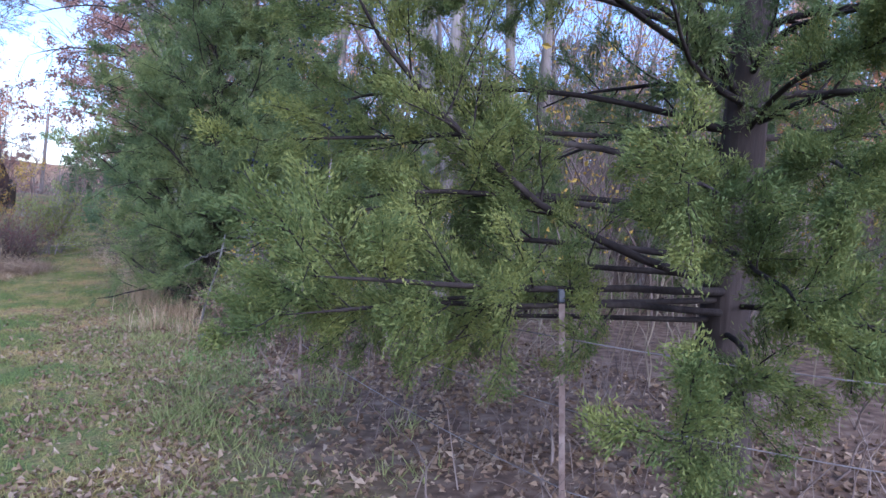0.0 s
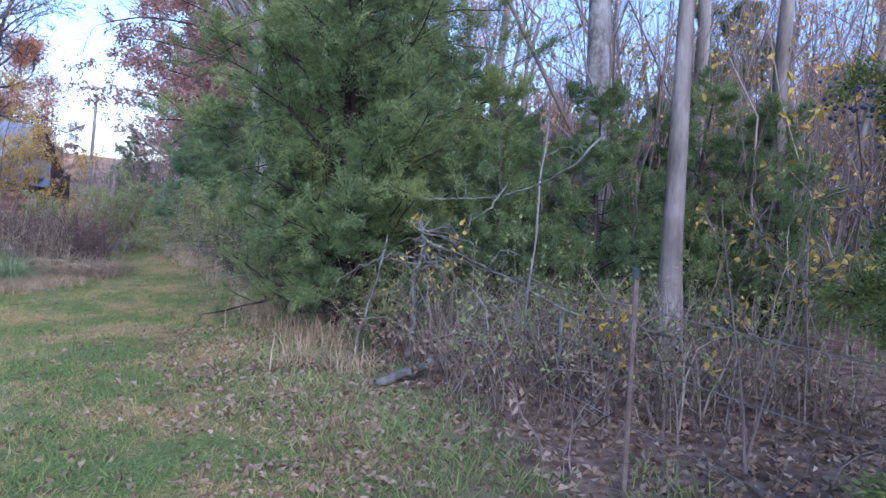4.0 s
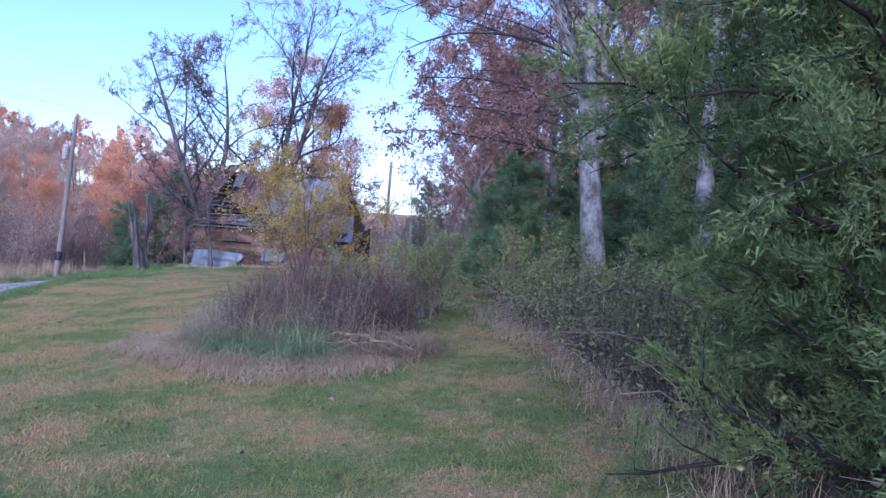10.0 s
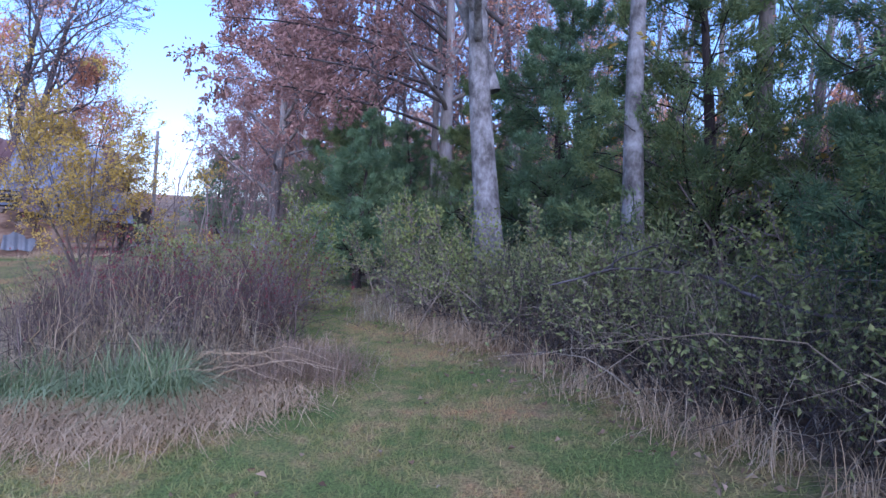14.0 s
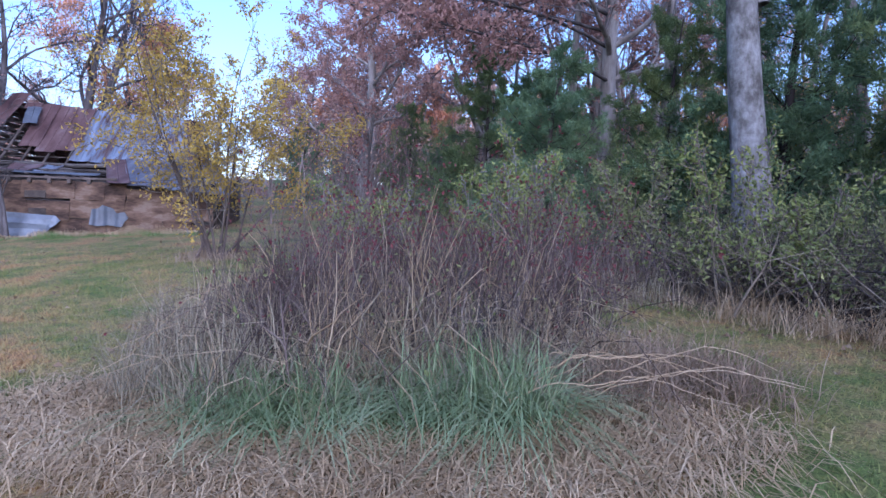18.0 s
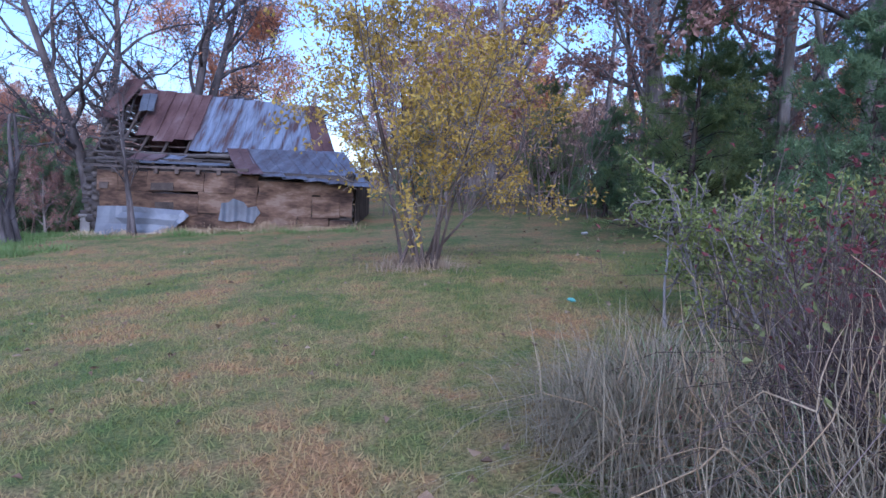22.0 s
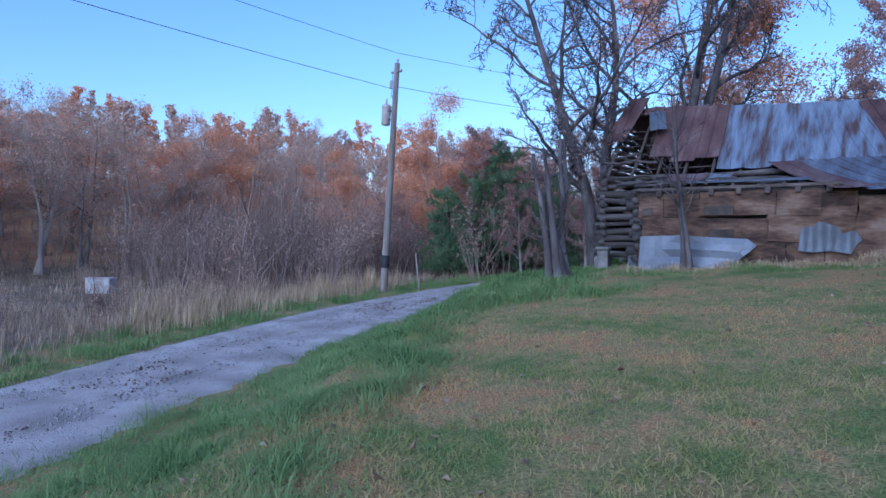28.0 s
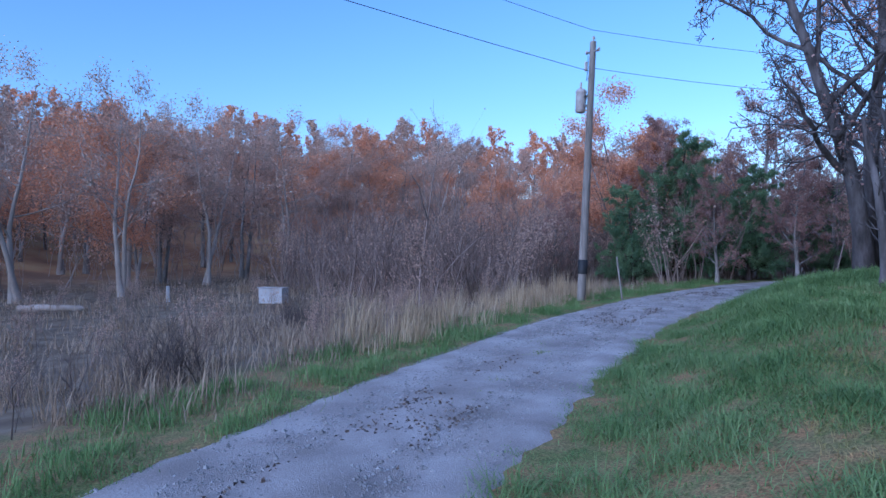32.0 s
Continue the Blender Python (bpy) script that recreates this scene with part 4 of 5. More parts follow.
rng = np.random.default_rng(71)
stems("undergrowth", 70, strip(rng, 260, 3, 8, 1.0, 6), .7, .9, .005, M_STEM, "sparse bare stems among fallen leaves", twigs=2)
stems("undergrowth", 71, strip(rng, 620, 8.0, 11.8, 1.3, 5), 1.2, 1.2, .006, M_STEMGREY, "tangle of bare grey-brown stems along the fence", twigs=2, leaf=M_OLIVE, leaves=2200, size=.06)
stems("undergrowth", 66, strip(rng, 360, 8.0, 12.0, 1.1, 4.5), .6, 1.5, .006, M_BROWNBARK, "low dark broken stems on the ground by the fence", twigs=3, leaf=M_LITTER, leaves=2500, size=.07)
stems("undergrowth", 72, strip(rng, 1300, 13, 21, .8, 3.6), 1.4, 1.7, .0055, M_STEMGREY, "dense thicket of bare grey stems with olive leaves", twigs=3, leaf=M_OLIVE, leaves=14000, size=.06)
# dark stems and leaves here paint in the shaded gaps of the thicket
stems("undergrowth", 63, strip(rng, 1700, 13, 22, .8, 4.2), 1.3, 1.5, .006, M_DARKBARK, "tangled stems coloured dark for the shade deep in the thicket", twigs=4, leaf=M_SHADELEAF, leaves=13000, size=.065)
stems("undergrowth", 73, strip(rng, 1300, 20, 36, .3, 4.5), 1.0, 1.2, .006, M_STEM, "grey brush under the cedars", twigs=3, leaf=M_OLIVE, leaves=5000, size=.07)
stems("undergrowth", 74, strip(rng, 500, 4, 22, 5, 12), 1.6, .6, .007, M_STEMGREY, "bare brush on the woodland floor", twigs=3)

fb = np.array([far_side(-a, b) for a, b in zip(rng.uniform(31, 66, 700), rng.uniform(-25, 75, 700))])
stems("woodland_brush", 78, np.column_stack([fb, land(fb[:, 0], fb[:, 1])]), 5.0, .6, .024, M_PALELIMB, "bare saplings and brush filling the far wood", twigs=4, leaf=M_BRONZE, leaves=12000, size=.2)
fb = np.array([(a, b) for a, b in zip(np.concatenate([rng.uniform(-58, -45.5, 600), rng.uniform(-39, -35.5, 160)]), rng.uniform(42, 64, 760))])
stems("woodland_brush", 79, np.column_stack([fb, land(fb[:, 0], fb[:, 1])]), 5.5, .8, .03, M_BRUSH, "dark brush at the road's far bend", twigs=4, leaf=M_BRONZE, leaves=6000, size=.16)

fb = np.array([(a, b) for a, b in zip(rng.uniform(-22.5, -6, 1000), rng.uniform(33.5, 52, 1000))])
stems("woodland_brush", 80, np.column_stack([fb, land(fb[:, 0], fb[:, 1])]), 4.2, .5, .016, M_STEM, "bare brush behind the lawn's far end", twigs=4, leaf=M_BRONZE, leaves=3000, size=.15)

fb = np.array([(np.interp(b, EDGE_Y, EDGE_X) + a, b) for a, b in zip(rng.uniform(6, 24, 2600), rng.uniform(10, 46, 2600))])
stems("woodland_brush", 68, np.column_stack([fb, land(fb[:, 0], fb[:, 1])]), 4.6, .45, .014, M_STEM, "bare saplings and brush filling the wood", twigs=4, leaf=M_YELLOW, leaves=16000, size=.13)
fb = np.array([(a, b) for a, b in zip(rng.uniform(-1, 16, 520), rng.uniform(13.5, 30, 520))])
stems("woodland_brush", 62, np.column_stack([fb, land(fb[:, 0], fb[:, 1])]), 7.5, .22, .02, M_STEM, "tall bare saplings crowding the wood", twigs=7, leaf=M_YELLOW, leaves=5000, size=.12)
fb = np.array([far_side(-a, b) for a, b in zip(rng.uniform(8, 27, 2000), rng.uniform(27, 62, 2000))])
stems("woodland_brush", 67, np.column_stack([fb, land(fb[:, 0], fb[:, 1])]), 5.2, .8, .020, M_BRUSH, "dense purple-brown thicket beside the road", twigs=6, leaf=M_BRONZE, leaves=9000, size=.13)

# the bramble island in the lawn
def tufts(rng, base, n, r):
    """n places gathered round the given ones."""
    i = rng.integers(0, len(base), n)
    p = base[i] + np.concatenate([rng.normal(0, r, (n, 2)), np.zeros((n, 1))], 1)
    p[:, 2] = land(p[:, 0], p[:, 1]) - .01
    return p


stems("bramble_thicket", 75, tufts(rng, disc(rng, 60, -13.0, 17.25, 1.45, 1.1, 30), 1900, .13), 1.3, 1.15, .0042, M_STEMRED, "thicket of dry purple-brown bramble canes", "brambles", twigs=4, leaf=M_REDLEAF, leaves=500, size=.035, droop=.75)
stems("bramble_thicket", 76, tufts(rng, disc(rng, 20, -12.7, 17.9, 1.4, .8, 20), 620, .15), 1.5, .9, .004, M_STEMRED, "taller canes with dark red leaves", "brambles", twigs=5, leaf=M_REDLEAF, leaves=3600, size=.045)
# dark bark colour on these inner canes stands in for the brambles' self-shadow
stems("bramble_thicket", 65, tufts(rng, disc(rng, 40, -13.0, 17.3, 1.3, .95, 30), 1100, .16), .85, 1.1, .005, M_DARKBARK, "dead canes coloured dark for the shade inside the thicket", "brambles", twigs=5, leaf=M_OLIVE, leaves=2600, size=.05)
stems("dead_weeds", 60, tufts(rng, disc(rng, 60, -13.1, 16.8, 1.6, .8, 25), 520, .1), 1.35, 1.3, .0055, M_DRY, "pale arching dead canes over the brambles", "weeds", twigs=2, droop=1.1)
stems("dead_weeds", 77, tufts(rng, disc(rng, 70, -13.2, 16.5, 1.5, .6, 22), 900, .07), 1.0, .8, .0038, M_DRYGREY, "pale dead weed stalks before the brambles", "weeds", twigs=1, droop=1.0)
stems("dead_weeds", 69, tufts(rng, disc(rng, 24, -14.6, 17.3, .45, .9, 25), 260, .09), .9, 1.0, .004, M_DRY, "straw-coloured broken stalks", "weeds", twigs=1, droop=.9)


def grass(name, seed, base, h, w, mat, label, lean=.5, category="grass"):
    rng = np.random.default_rng(seed)
    V, F = grass_arrays(rng, base, h, w, lean)
    ob = new(name, mesh_from(name, V, F, mat))
    return tagged(ob, label, category, kind="stuff")


def strands(name, seed, base, h, w, mat, label, lean=1.0, fall=.9, least=.2, category="grass"):
    """Long arching grass leaves: ribbons of four bent lengths that rise and then fall over."""
    g = np.random.default_rng(seed)
    N = len(base)
    a = g.uniform(0, 2 * np.pi, N)
    out, side = np.stack([np.cos(a), np.sin(a), np.zeros(N)], 1), np.stack([-np.sin(a), np.cos(a), np.zeros(N)], 1)
    L = h * g.uniform(.5, 1.25, (N, 1))
    le = lean * g.uniform(least, 1.2, (N, 1))
    rows = []
    for u, wd in ((0, 1.0), (.3, 1.0), (.58, .85), (.82, .55), (1.0, .06)):
        c = base + out * L * le * (.35 * u + .65 * u * u) + np.array([0, 0, 1.0]) * L * np.maximum(u - fall * le * u ** 2.4 * .8, .03 * u)
        rows += [c - side * w * wd * .5, c + side * w * wd * .5]
    V = np.stack(rows, 1).reshape(-1, 3)
    i = np.arange(N)[:, None] * 10
    F = np.concatenate([i + [2 * k, 2 * k + 1, 2 * k + 3, 2 * k + 2] for k in range(4)])
    return tagged(new(name, mesh_from(name, V, [F], mat)), label, category, kind="stuff")


strands("tall_grass", 81, tufts(rng, disc(rng, 9, -12.2, 15.95, .6, .3, 20), 1700, .11), .72, .009, M_BLUEGRASS, "clump of lush green grass before the brambles", 1.35)
strands("tall_grass", 82, tufts(rng, disc(rng, 9, -13.5, 15.8, .65, .35, 10), 1500, .11), .6, .009, M_BLUEGRASS, "grey-green grass tufts at the brambles' foot", 1.35)
strands("dry_grass", 64, tufts(rng, disc(rng, 50, -13.2, 16.35, 1.9, .5, 14), 3200, .1), .85, .006, M_DRYGREY, "long pale dead grass leaning out of the brambles", .9, 1.0)
strands("dry_grass", 83, tufts(rng, disc(rng, 30, -14.9, 17.4, .5, .9, 20), 2600, .12), .85, .006, M_DRYGREY, "standing dry grey grass at the thicket's end", 1.1)
strands("tall_grass", 59, tufts(rng, disc(rng, 16, -14.6, 17.2, .6, .9, 20), 900, .1), .7, .009, M_BLUEGRASS, "green leaves among the dry grass", 1.0)
strands("dry_grass", 84, tufts(rng, np.concatenate([disc(rng, 60, -14.9, 15.8, .8, .7), disc(rng, 90, -13.1, 15.0, 1.8, .4, -8), disc(rng, 40, -11.3, 15.6, .9, .5, 30)]), 12000, .2), .48, .008, M_HAY, "flattened tan hay round the brambles", 1.15, 1.5, .75)
strands("dry_grass", 89, tufts(rng, disc(rng, 40, -10.9, 16.9, .9, .8), 2600, .2), .5, .006, M_FIELD, "brown grass between the brambles and the wood", 1.3)
strands("dry_grass", 85, tufts(rng, strip(rng, 46, 9.5, 20, .1, .9), 2600, .13), .5, .007, M_DRY, "dry tan grass along the wood's edge", 1.2)
grass("dry_grass", 86, tufts(rng, strip(rng, 70, 20, 32, -.3, 1.0), 3000, .2), .4, .01, M_DRYGREY, "dry grass at the far end of the lawn", .7)


def lawn_places(rng, n, x0, x1, y0, y1, keep):
    x, y = rng.uniform(x0, x1, n), rng.uniform(y0, y1, n)
    k = keep(x, y)
    x, y = x[k], y[k]
    return np.stack([x, y, land(x, y) + .005], 1)


def is_lawn(x, y):
    return (edge_side(x, y) < .2) & (road_side(x, y) > 4.2)


path = np.array([[0, 0], [-4.9, 6.4], [-10.2, 10.4], [-16.2, 14.2], [-24.9, 14.5]])


def near_walk(x, y):
    d = np.min([np.hypot(x - np.interp(t, np.arange(5), path[:, 0]), y - np.interp(t, np.arange(5), path[:, 1])) for t in np.linspace(0, 4, 41)], axis=0)
    return d


def turf(name, seed, base, h, w, mat, label):
    """Short pointed grass leaves, one triangle each, leaning every way."""
    g = np.random.default_rng(seed)
    d = g.normal(0, .55, base.shape); d[:, 2] = g.uniform(.35, 1.1, len(base))
    V, F = needles(g, base - [0, 0, .01], d, h * g.lognormal(0, .35, len(base)), w * g.uniform(.7, 1.3, len(base)))
    return tagged(new(name, mesh_from(name, V, F, mat, False)), label, "grass", kind="stuff")


turf("lawn_grass", 87, lawn_places(rng, 1500000, -33, 3, 0, 31, lambda x, y: (edge_side(x, y) + rng.uniform(-.5, 1.0, len(x)) < .55) & (road_side(x, y) > 4.2) & (rng.uniform(0, 11, len(x)) > near_walk(x, y) - 3)), .05, .011, M_LAWNBLADE, "short mown lawn grass, green with brown patches")
turf("low_weeds", 57, tufts(rng, strip(rng, 50, 6.5, 11, .2, 1.5), 2200, .12), .10, .012, M_TALLGREEN, "low green weeds under the brush")
turf("lawn_grass", 90, tufts(rng, strip(rng, 90, 2, 13, -.4, 1.8), 7000, .13), .13, .013, M_OLIVE, "low green weeds at the wood's edge")


def wall_places(rng, n, v0, v1):
    u, v = rng.uniform(-.5, 8.2, n), rng.uniform(v0, v1, n)
    x, y = -30.0 + u * .971 - v * .238, 29.74 + u * .238 + v * .971
    return np.stack([x, y, land(x, y) - .01], 1)


grass("verge_grass", 99, tufts(rng, np.concatenate([disc(rng, 90, -31.0, 27.6, 1.6, 3.6, 10), disc(rng, 40, -29.0, 25.5, 2.2, .9, 40)]), 14000, .22), .26, .012, M_TALLGREEN, "uncut green grass round the dead tree and the barn corner", .9)
grass("verge_grass", 58, tufts(rng, disc(rng, 80, -35.0, 36.0, 2.6, 4.5, 0), 9000, .25), .3, .014, M_TALLGREEN, "rough green grass on the bank beyond the barn", .8)
grass("dry_grass", 100, tufts(rng, wall_places(rng, 70, -1.0, -.35), 5000, .15), .26, .01, M_DRY, "dry grass along the foot of the barn wall", .8)
grass("dry_grass", 102, tufts(rng, wall_places(rng, 60, -1.6, -.6), 3500, .18), .18, .01, M_TALLGREEN, "green grass before the barn wall", .9)


def verge_places(rng, n, a, b, y0, y1):
    y = rng.uniform(y0, y1, n)
    x = np.interp(y, _yy, _xx) + rng.uniform(a, b, n) * 1.15
    return np.stack([x, y, land(x, y) - .005], 1)


grass("verge_grass", 91, tufts(rng, verge_places(rng, 640, 2.0, 5.7, 11, 34), 84000, .19), .25, .008, M_TALLGREEN, "long green grass on the bank beside the road", 1.5)
mid = verge_places(rng, 70, -.25, .35, 14, 36)
mid = mid[np.sin(mid[:, 1] * 1.7) + np.sin(mid[:, 1] * .6 + 1) > .1]
grass("track_grass", 96, tufts(rng, mid, 2200, .12), .05, .012, M_OLIVE, "low dark weeds along the middle of the track", 1.2)
grass("verge_grass", 97, tufts(rng, verge_places(rng, 160, 1.7, 2.2, 12, 38), 9000, .12), .1, .008, M_TALLGREEN, "short grass creeping over the track's edge", 1.0)
grass("verge_grass", 98, tufts(rng, verge_places(rng, 220, -2.2, -1.75, 2, 40), 11000, .12), .1, .009, M_TALLGREEN, "short grass creeping over the track's edge", 1.0)
grass("verge_grass", 92, tufts(rng, verge_places(rng, 520, -4.6, -1.9, 1, 45), 52000, .2), .27, .01, M_TALLGREEN, "long green grass on the verge across the road", .8)
grass("field_grass", 93, tufts(rng, verge_places(rng, 420, -15, -3.0, 3, 45), 34000, .4), .6, .016, M_FIELD, "rank dry grass of the field", .6)
grass("field_grass", 94, tufts(rng, verge_places(rng, 60, -5.5, -3.0, 20, 34), 5000, .25), 1.0, .012, M_DRY, "tall straw-coloured grass beside the road", .35)
grass("field_grass", 95, tufts(rng, verge_places(rng, 300, -36, -14, -5, 45), 15000, .6), .55, .03, M_FIELD, "tan field grass below the wood", .6)

stems("dead_weeds", 56, verge_places(rng, 420, -11, -4.2, 4, 24), 1.1, .9, .007, M_STEM, "dark dead weeds standing in the field", "weeds", twigs=5)
stems("dead_weeds", 55, tufts(rng, np.array([(*far_side(-5.2, 16.5), 0), (*far_side(-6.5, 9.5), 0), (*far_side(-8.0, 21), 0)]), 260, .35), 1.2, .8, .006, M_BROWNBARK, "dark purple-brown weed clumps near the road", "weeds", twigs=6)
# thickets between the road and the far wood
shrub = make_tree("shrub", on_land(*far_side(-14, 31)), 101, 4.6, .03, hardwood(5, 4, 3, (.15, 1), (20, 55), stems=5, splay=.2, len1=.55, vary=.4), M_BRUSH, M_BRONZE, 400, .13, "tall bare purplish-grey shrub", "shrub", twig=M_BRUSH, group="roadside thicket")
rng = np.random.default_rng(103)
for k in range(46):
    y = rng.uniform(25, 64)
    x, y = far_side(-rng.uniform(6.5, 30), y)
    o = copy_thing(shrub, on_land(x, y) @ pose(0, 0, 0, 0, 0, rng.uniform(0, 360)))
    q = rng.uniform(.6, 1.15)
    o.scale = (q, q, q)
for k in range(14):
    x, y = far_side(-rng.uniform(27, 44), rng.uniform(-10, 60))
    o = copy_thing(shrub, on_land(x, y) @ pose(0, 0, 0, 0, 0, rng.uniform(0, 360)))
    q = rng.uniform(.5, .95)
    o.scale = (q, q, q)


for k in range(60):
    x, y = far_side(-rng.uniform(4, 27), rng.uniform(3, 31))
    o = copy_thing(shrub, on_land(x, y) @ pose(0, 0, 0, 0, 0, rng.uniform(0, 360)))
    q = rng.uniform(.18, .4)
    o.scale = (q * 1.2, q * 1.2, q)
for x, y, q in ((-46, 41, .9), (-48, 44, 1.1), (-46.5, 47, 1.0), (-38, 43.5, .8), (-37.2, 46, 1.0), (-36.4, 49, 1.1), (-45.8, 50, 1.1), (-38.5, 52, 1.1)):
    o = copy_thing(shrub, on_land(x, y) @ pose(0, 0, 0, 0, 0, x * 53))
    o.scale = (q, q, q)


def litter_leaves(name, seed, base, size, mat, label):
    rng = np.random.default_rng(seed)
    d = rng.normal(size=base.shape); d[:, 2] *= .25
    n = len(base)
    V, F = blades(rng, base + [0, 0, .02], d, rng.uniform(.6, 1.3, n) * size, rng.uniform(.45, .8, n) * size, .5)
    ob = new(name, mesh_from(name, V, F, mat, False))
    return tagged(ob, label, "leaf litter", kind="stuff")


litter_leaves("leaf_litter", 111, np.concatenate([strip(rng, 26000, .5, 12, -.5, 5.5), strip(rng, 5500, .5, 12, -1.5, 0), strip(rng, 2200, .5, 12, -3.0, 0)]), .075, M_LITTER, "fallen tan and brown leaves under the cedars")
litter_leaves("leaf_litter", 112, strip(rng, 5000, 11, 30, -.3, 5), .08, M_LITTER, "fallen leaves at the wood's edge")
litter_leaves("leaf_litter", 113, lawn_places(rng, 2600, -30, 2, 2, 32, is_lawn), .075, M_LITTER, "pale leaves scattered on the lawn")

tr = verge_places(rng, 9000, -.55, .75, 13, 40)
tr = tr[(np.sin(tr[:, 1] * 2.1) + np.sin(tr[:, 1] * .7 + 1) + np.sin(tr[:, 0] * 5.0 + tr[:, 1] * 3) > .5)]
litter_leaves("leaf_litter", 114, tr[::2], .055, M_BROWNBARK, "dark damp leaf trash along the middle of the track")

# yellow bush on the lawn
make_tree("yellow_bush", on_land(-17.9, 23.2), 121, 4.8, .026, hardwood(9, 6, 4, (.2, 1), (25, 65), stems=12, splay=.36, len1=.46, vary=.35), M_BROWNBARK, M_YELLOW, 16000, .072, "spreading multi-stemmed bush with yellow autumn leaves", "bush", twig=M_BARK)
grass("dry_grass", 124, tufts(rng, disc(rng, 24, -17.8, 23.1, .7, .5), 1100, .18), .26, .008, M_FIELD, "dry grass left standing round the bush", .9)
for x, y, h, n, sd in ((-14.0, 20.3, 1.7, 4500, 122), (-12.5, 20.4, 2.5, 7500, 123)):
    make_tree("honeysuckle_bush", on_land(x, y), sd, h, .018, hardwood(7, 6, 4, (.15, 1), (25, 65), stems=11, splay=.5, len1=.5, vary=.45), M_BARK, M_GREENLEAF, n, .062, "green-leaved bush arching over the brambles", "bush")
for x, y, h, sd in ((-9.6, 19.6, 2.0, 131), (-7.0, 17.8, 1.9, 132), (-4.6, 16.0, 1.9, 133), (-10.6, 22.2, 2.0, 134)):
    make_tree("understory_bush", on_land(x, y), sd, h, .018, hardwood(7, 5, 3, (.2, 1), (20, 55), stems=7, splay=.4, len1=.5, vary=.4), M_STEMGREY, M_GREENLEAF if sd % 2 else M_OLIVE, 2000, .07, "sprawling bush with olive and yellowing leaves", "bush", twig=M_STEM)
for x, y, h, sd in ((-.4, 7.3, 1.9, 141), (-2.6, 10.0, 1.5, 142), (.8, 8.4, 2.4, 143), (-1.2, 8.2, 1.0, 144)):
    make_tree("yellow_sapling", on_land(x, y), sd, h, .012, hardwood(6, 4, 3, (.3, 1), (25, 60), stems=2, splay=.15, len1=.45), M_STEM, M_YELLOW, 80, .07, "thin sapling with a few yellow leaves", "sapling", twig=M_STEM, round_leaf=.7)


# ---- the barn ----
BARN = pose(-30.0, 29.74, .55, 0, 0, 13.8)
barn = thing("barn", BARN, "collapsing old log barn with a rusty metal roof", "barn")
rb = random.Random(3)


def box(x0, x1, y0, y1, z0, z1, bevel=.012, jitter=0.0):
    bm = bmesh.new()
    bmesh.ops.create_cube(bm, size=1)
    for v in bm.verts:
        v.co = Vector(((x0 + x1) / 2 + v.co.x * (x1 - x0), (y0 + y1) / 2 + v.co.y * (y1 - y0), (z0 + z1) / 2 + v.co.z * (z1 - z0)))
        v.co += Vector((rb.uniform(-1, 1), rb.uniform(-1, 1), rb.uniform(-1, 1))) * jitter
    if bevel:
        bmesh.ops.bevel(bm, geom=bm.edges[:], offset=bevel, segments=1, affect="EDGES")
    return bm


def log_mesh(a, b, r, wobble=.02):
    """A hewn log from a to b, uneven along its length."""
    n = 9
    P = np.linspace(a, b, n)[None] + np.random.default_rng(int(abs(a[0] * 97 + a[2] * 131 + b[1] * 53)) + 1).normal(0, wobble, (1, n, 3))
    V, F = tube_arrays(P, np.full((1, n), r), 8)
    V = V + np.random.default_rng(len(V) + int(abs(a[2] * 997 + b[0] * 31))).normal(0, r * .11, V.shape)
    caps = np.array([[k + 0 for k in (0, 1, 2, 3)], [0, 3, 4, 7], [4, 5, 6, 7]])
    m = (n - 1) * 8
    return V, [np.concatenate([F[0] if isinstance(F, list) else F, caps[:, ::-1], caps + m])]


# the log crib stands behind, the boarded shed before it
U0, U1, FRONT, BACK, EAVE, RIDGE_Y, RIDGE_Z = -1.8, 5.55, 3.9, 8.9, 2.75, 6.4, 5.2
LEN = 7.9


def ridge_at(x):
    """The height of the ridge, which has sunk towards the far gable."""
    return RIDGE_Z + .16 - .07 * (x - U0) - .05 * math.sin(math.pi * min(max((x - U0) / (U1 - U0), 0), 1))


for k in range(11):
    z = .3 + k * .235
    r = .105
    for a, b in (((U0 - .18, FRONT, z), (U1 + .3, FRONT, z)), ((U0 - .2, BACK, z), (U1 + .3, BACK, z)), ((U0, FRONT - .12, z + .12), (U0, BACK + .2, z + .12)), ((U1, FRONT - .2, z + .12), (U1, BACK + .2, z + .12))):
        a = np.array(a) + [rb.uniform(-.15, .1) if a[1] == b[1] else 0, 0, 0]
        V, F = log_mesh(a, np.array(b), r + rb.uniform(-.03, .012), .035)
        solid("log", V, F, M_LOG, barn)
for k in range(9):
    z = EAVE + .2 + k * .235
    for x in (U0 + .05, U1):
        w = (ridge_at(x) - .1 - z) / (ridge_at(x) - EAVE) * (RIDGE_Y - FRONT)
        if w > .25:
            V, F = log_mesh(np.array((x, RIDGE_Y - w, z)), np.array((x, RIDGE_Y + w, z)), .09)
            solid("log", V, F, M_DARKWOOD, barn)
for x, y in ((U0, FRONT), (U0, (FRONT + BACK) / 2), (U0, BACK), (U1, BACK), ((U0 + U1) / 2, BACK), (0.4, FRONT)):
    part("foundation_stone", box(x - .24, x + .24, y - .24, y + .24, -1.3, .2, .05, .03), M_CONCRETE, barn, "rough stone under the logs")
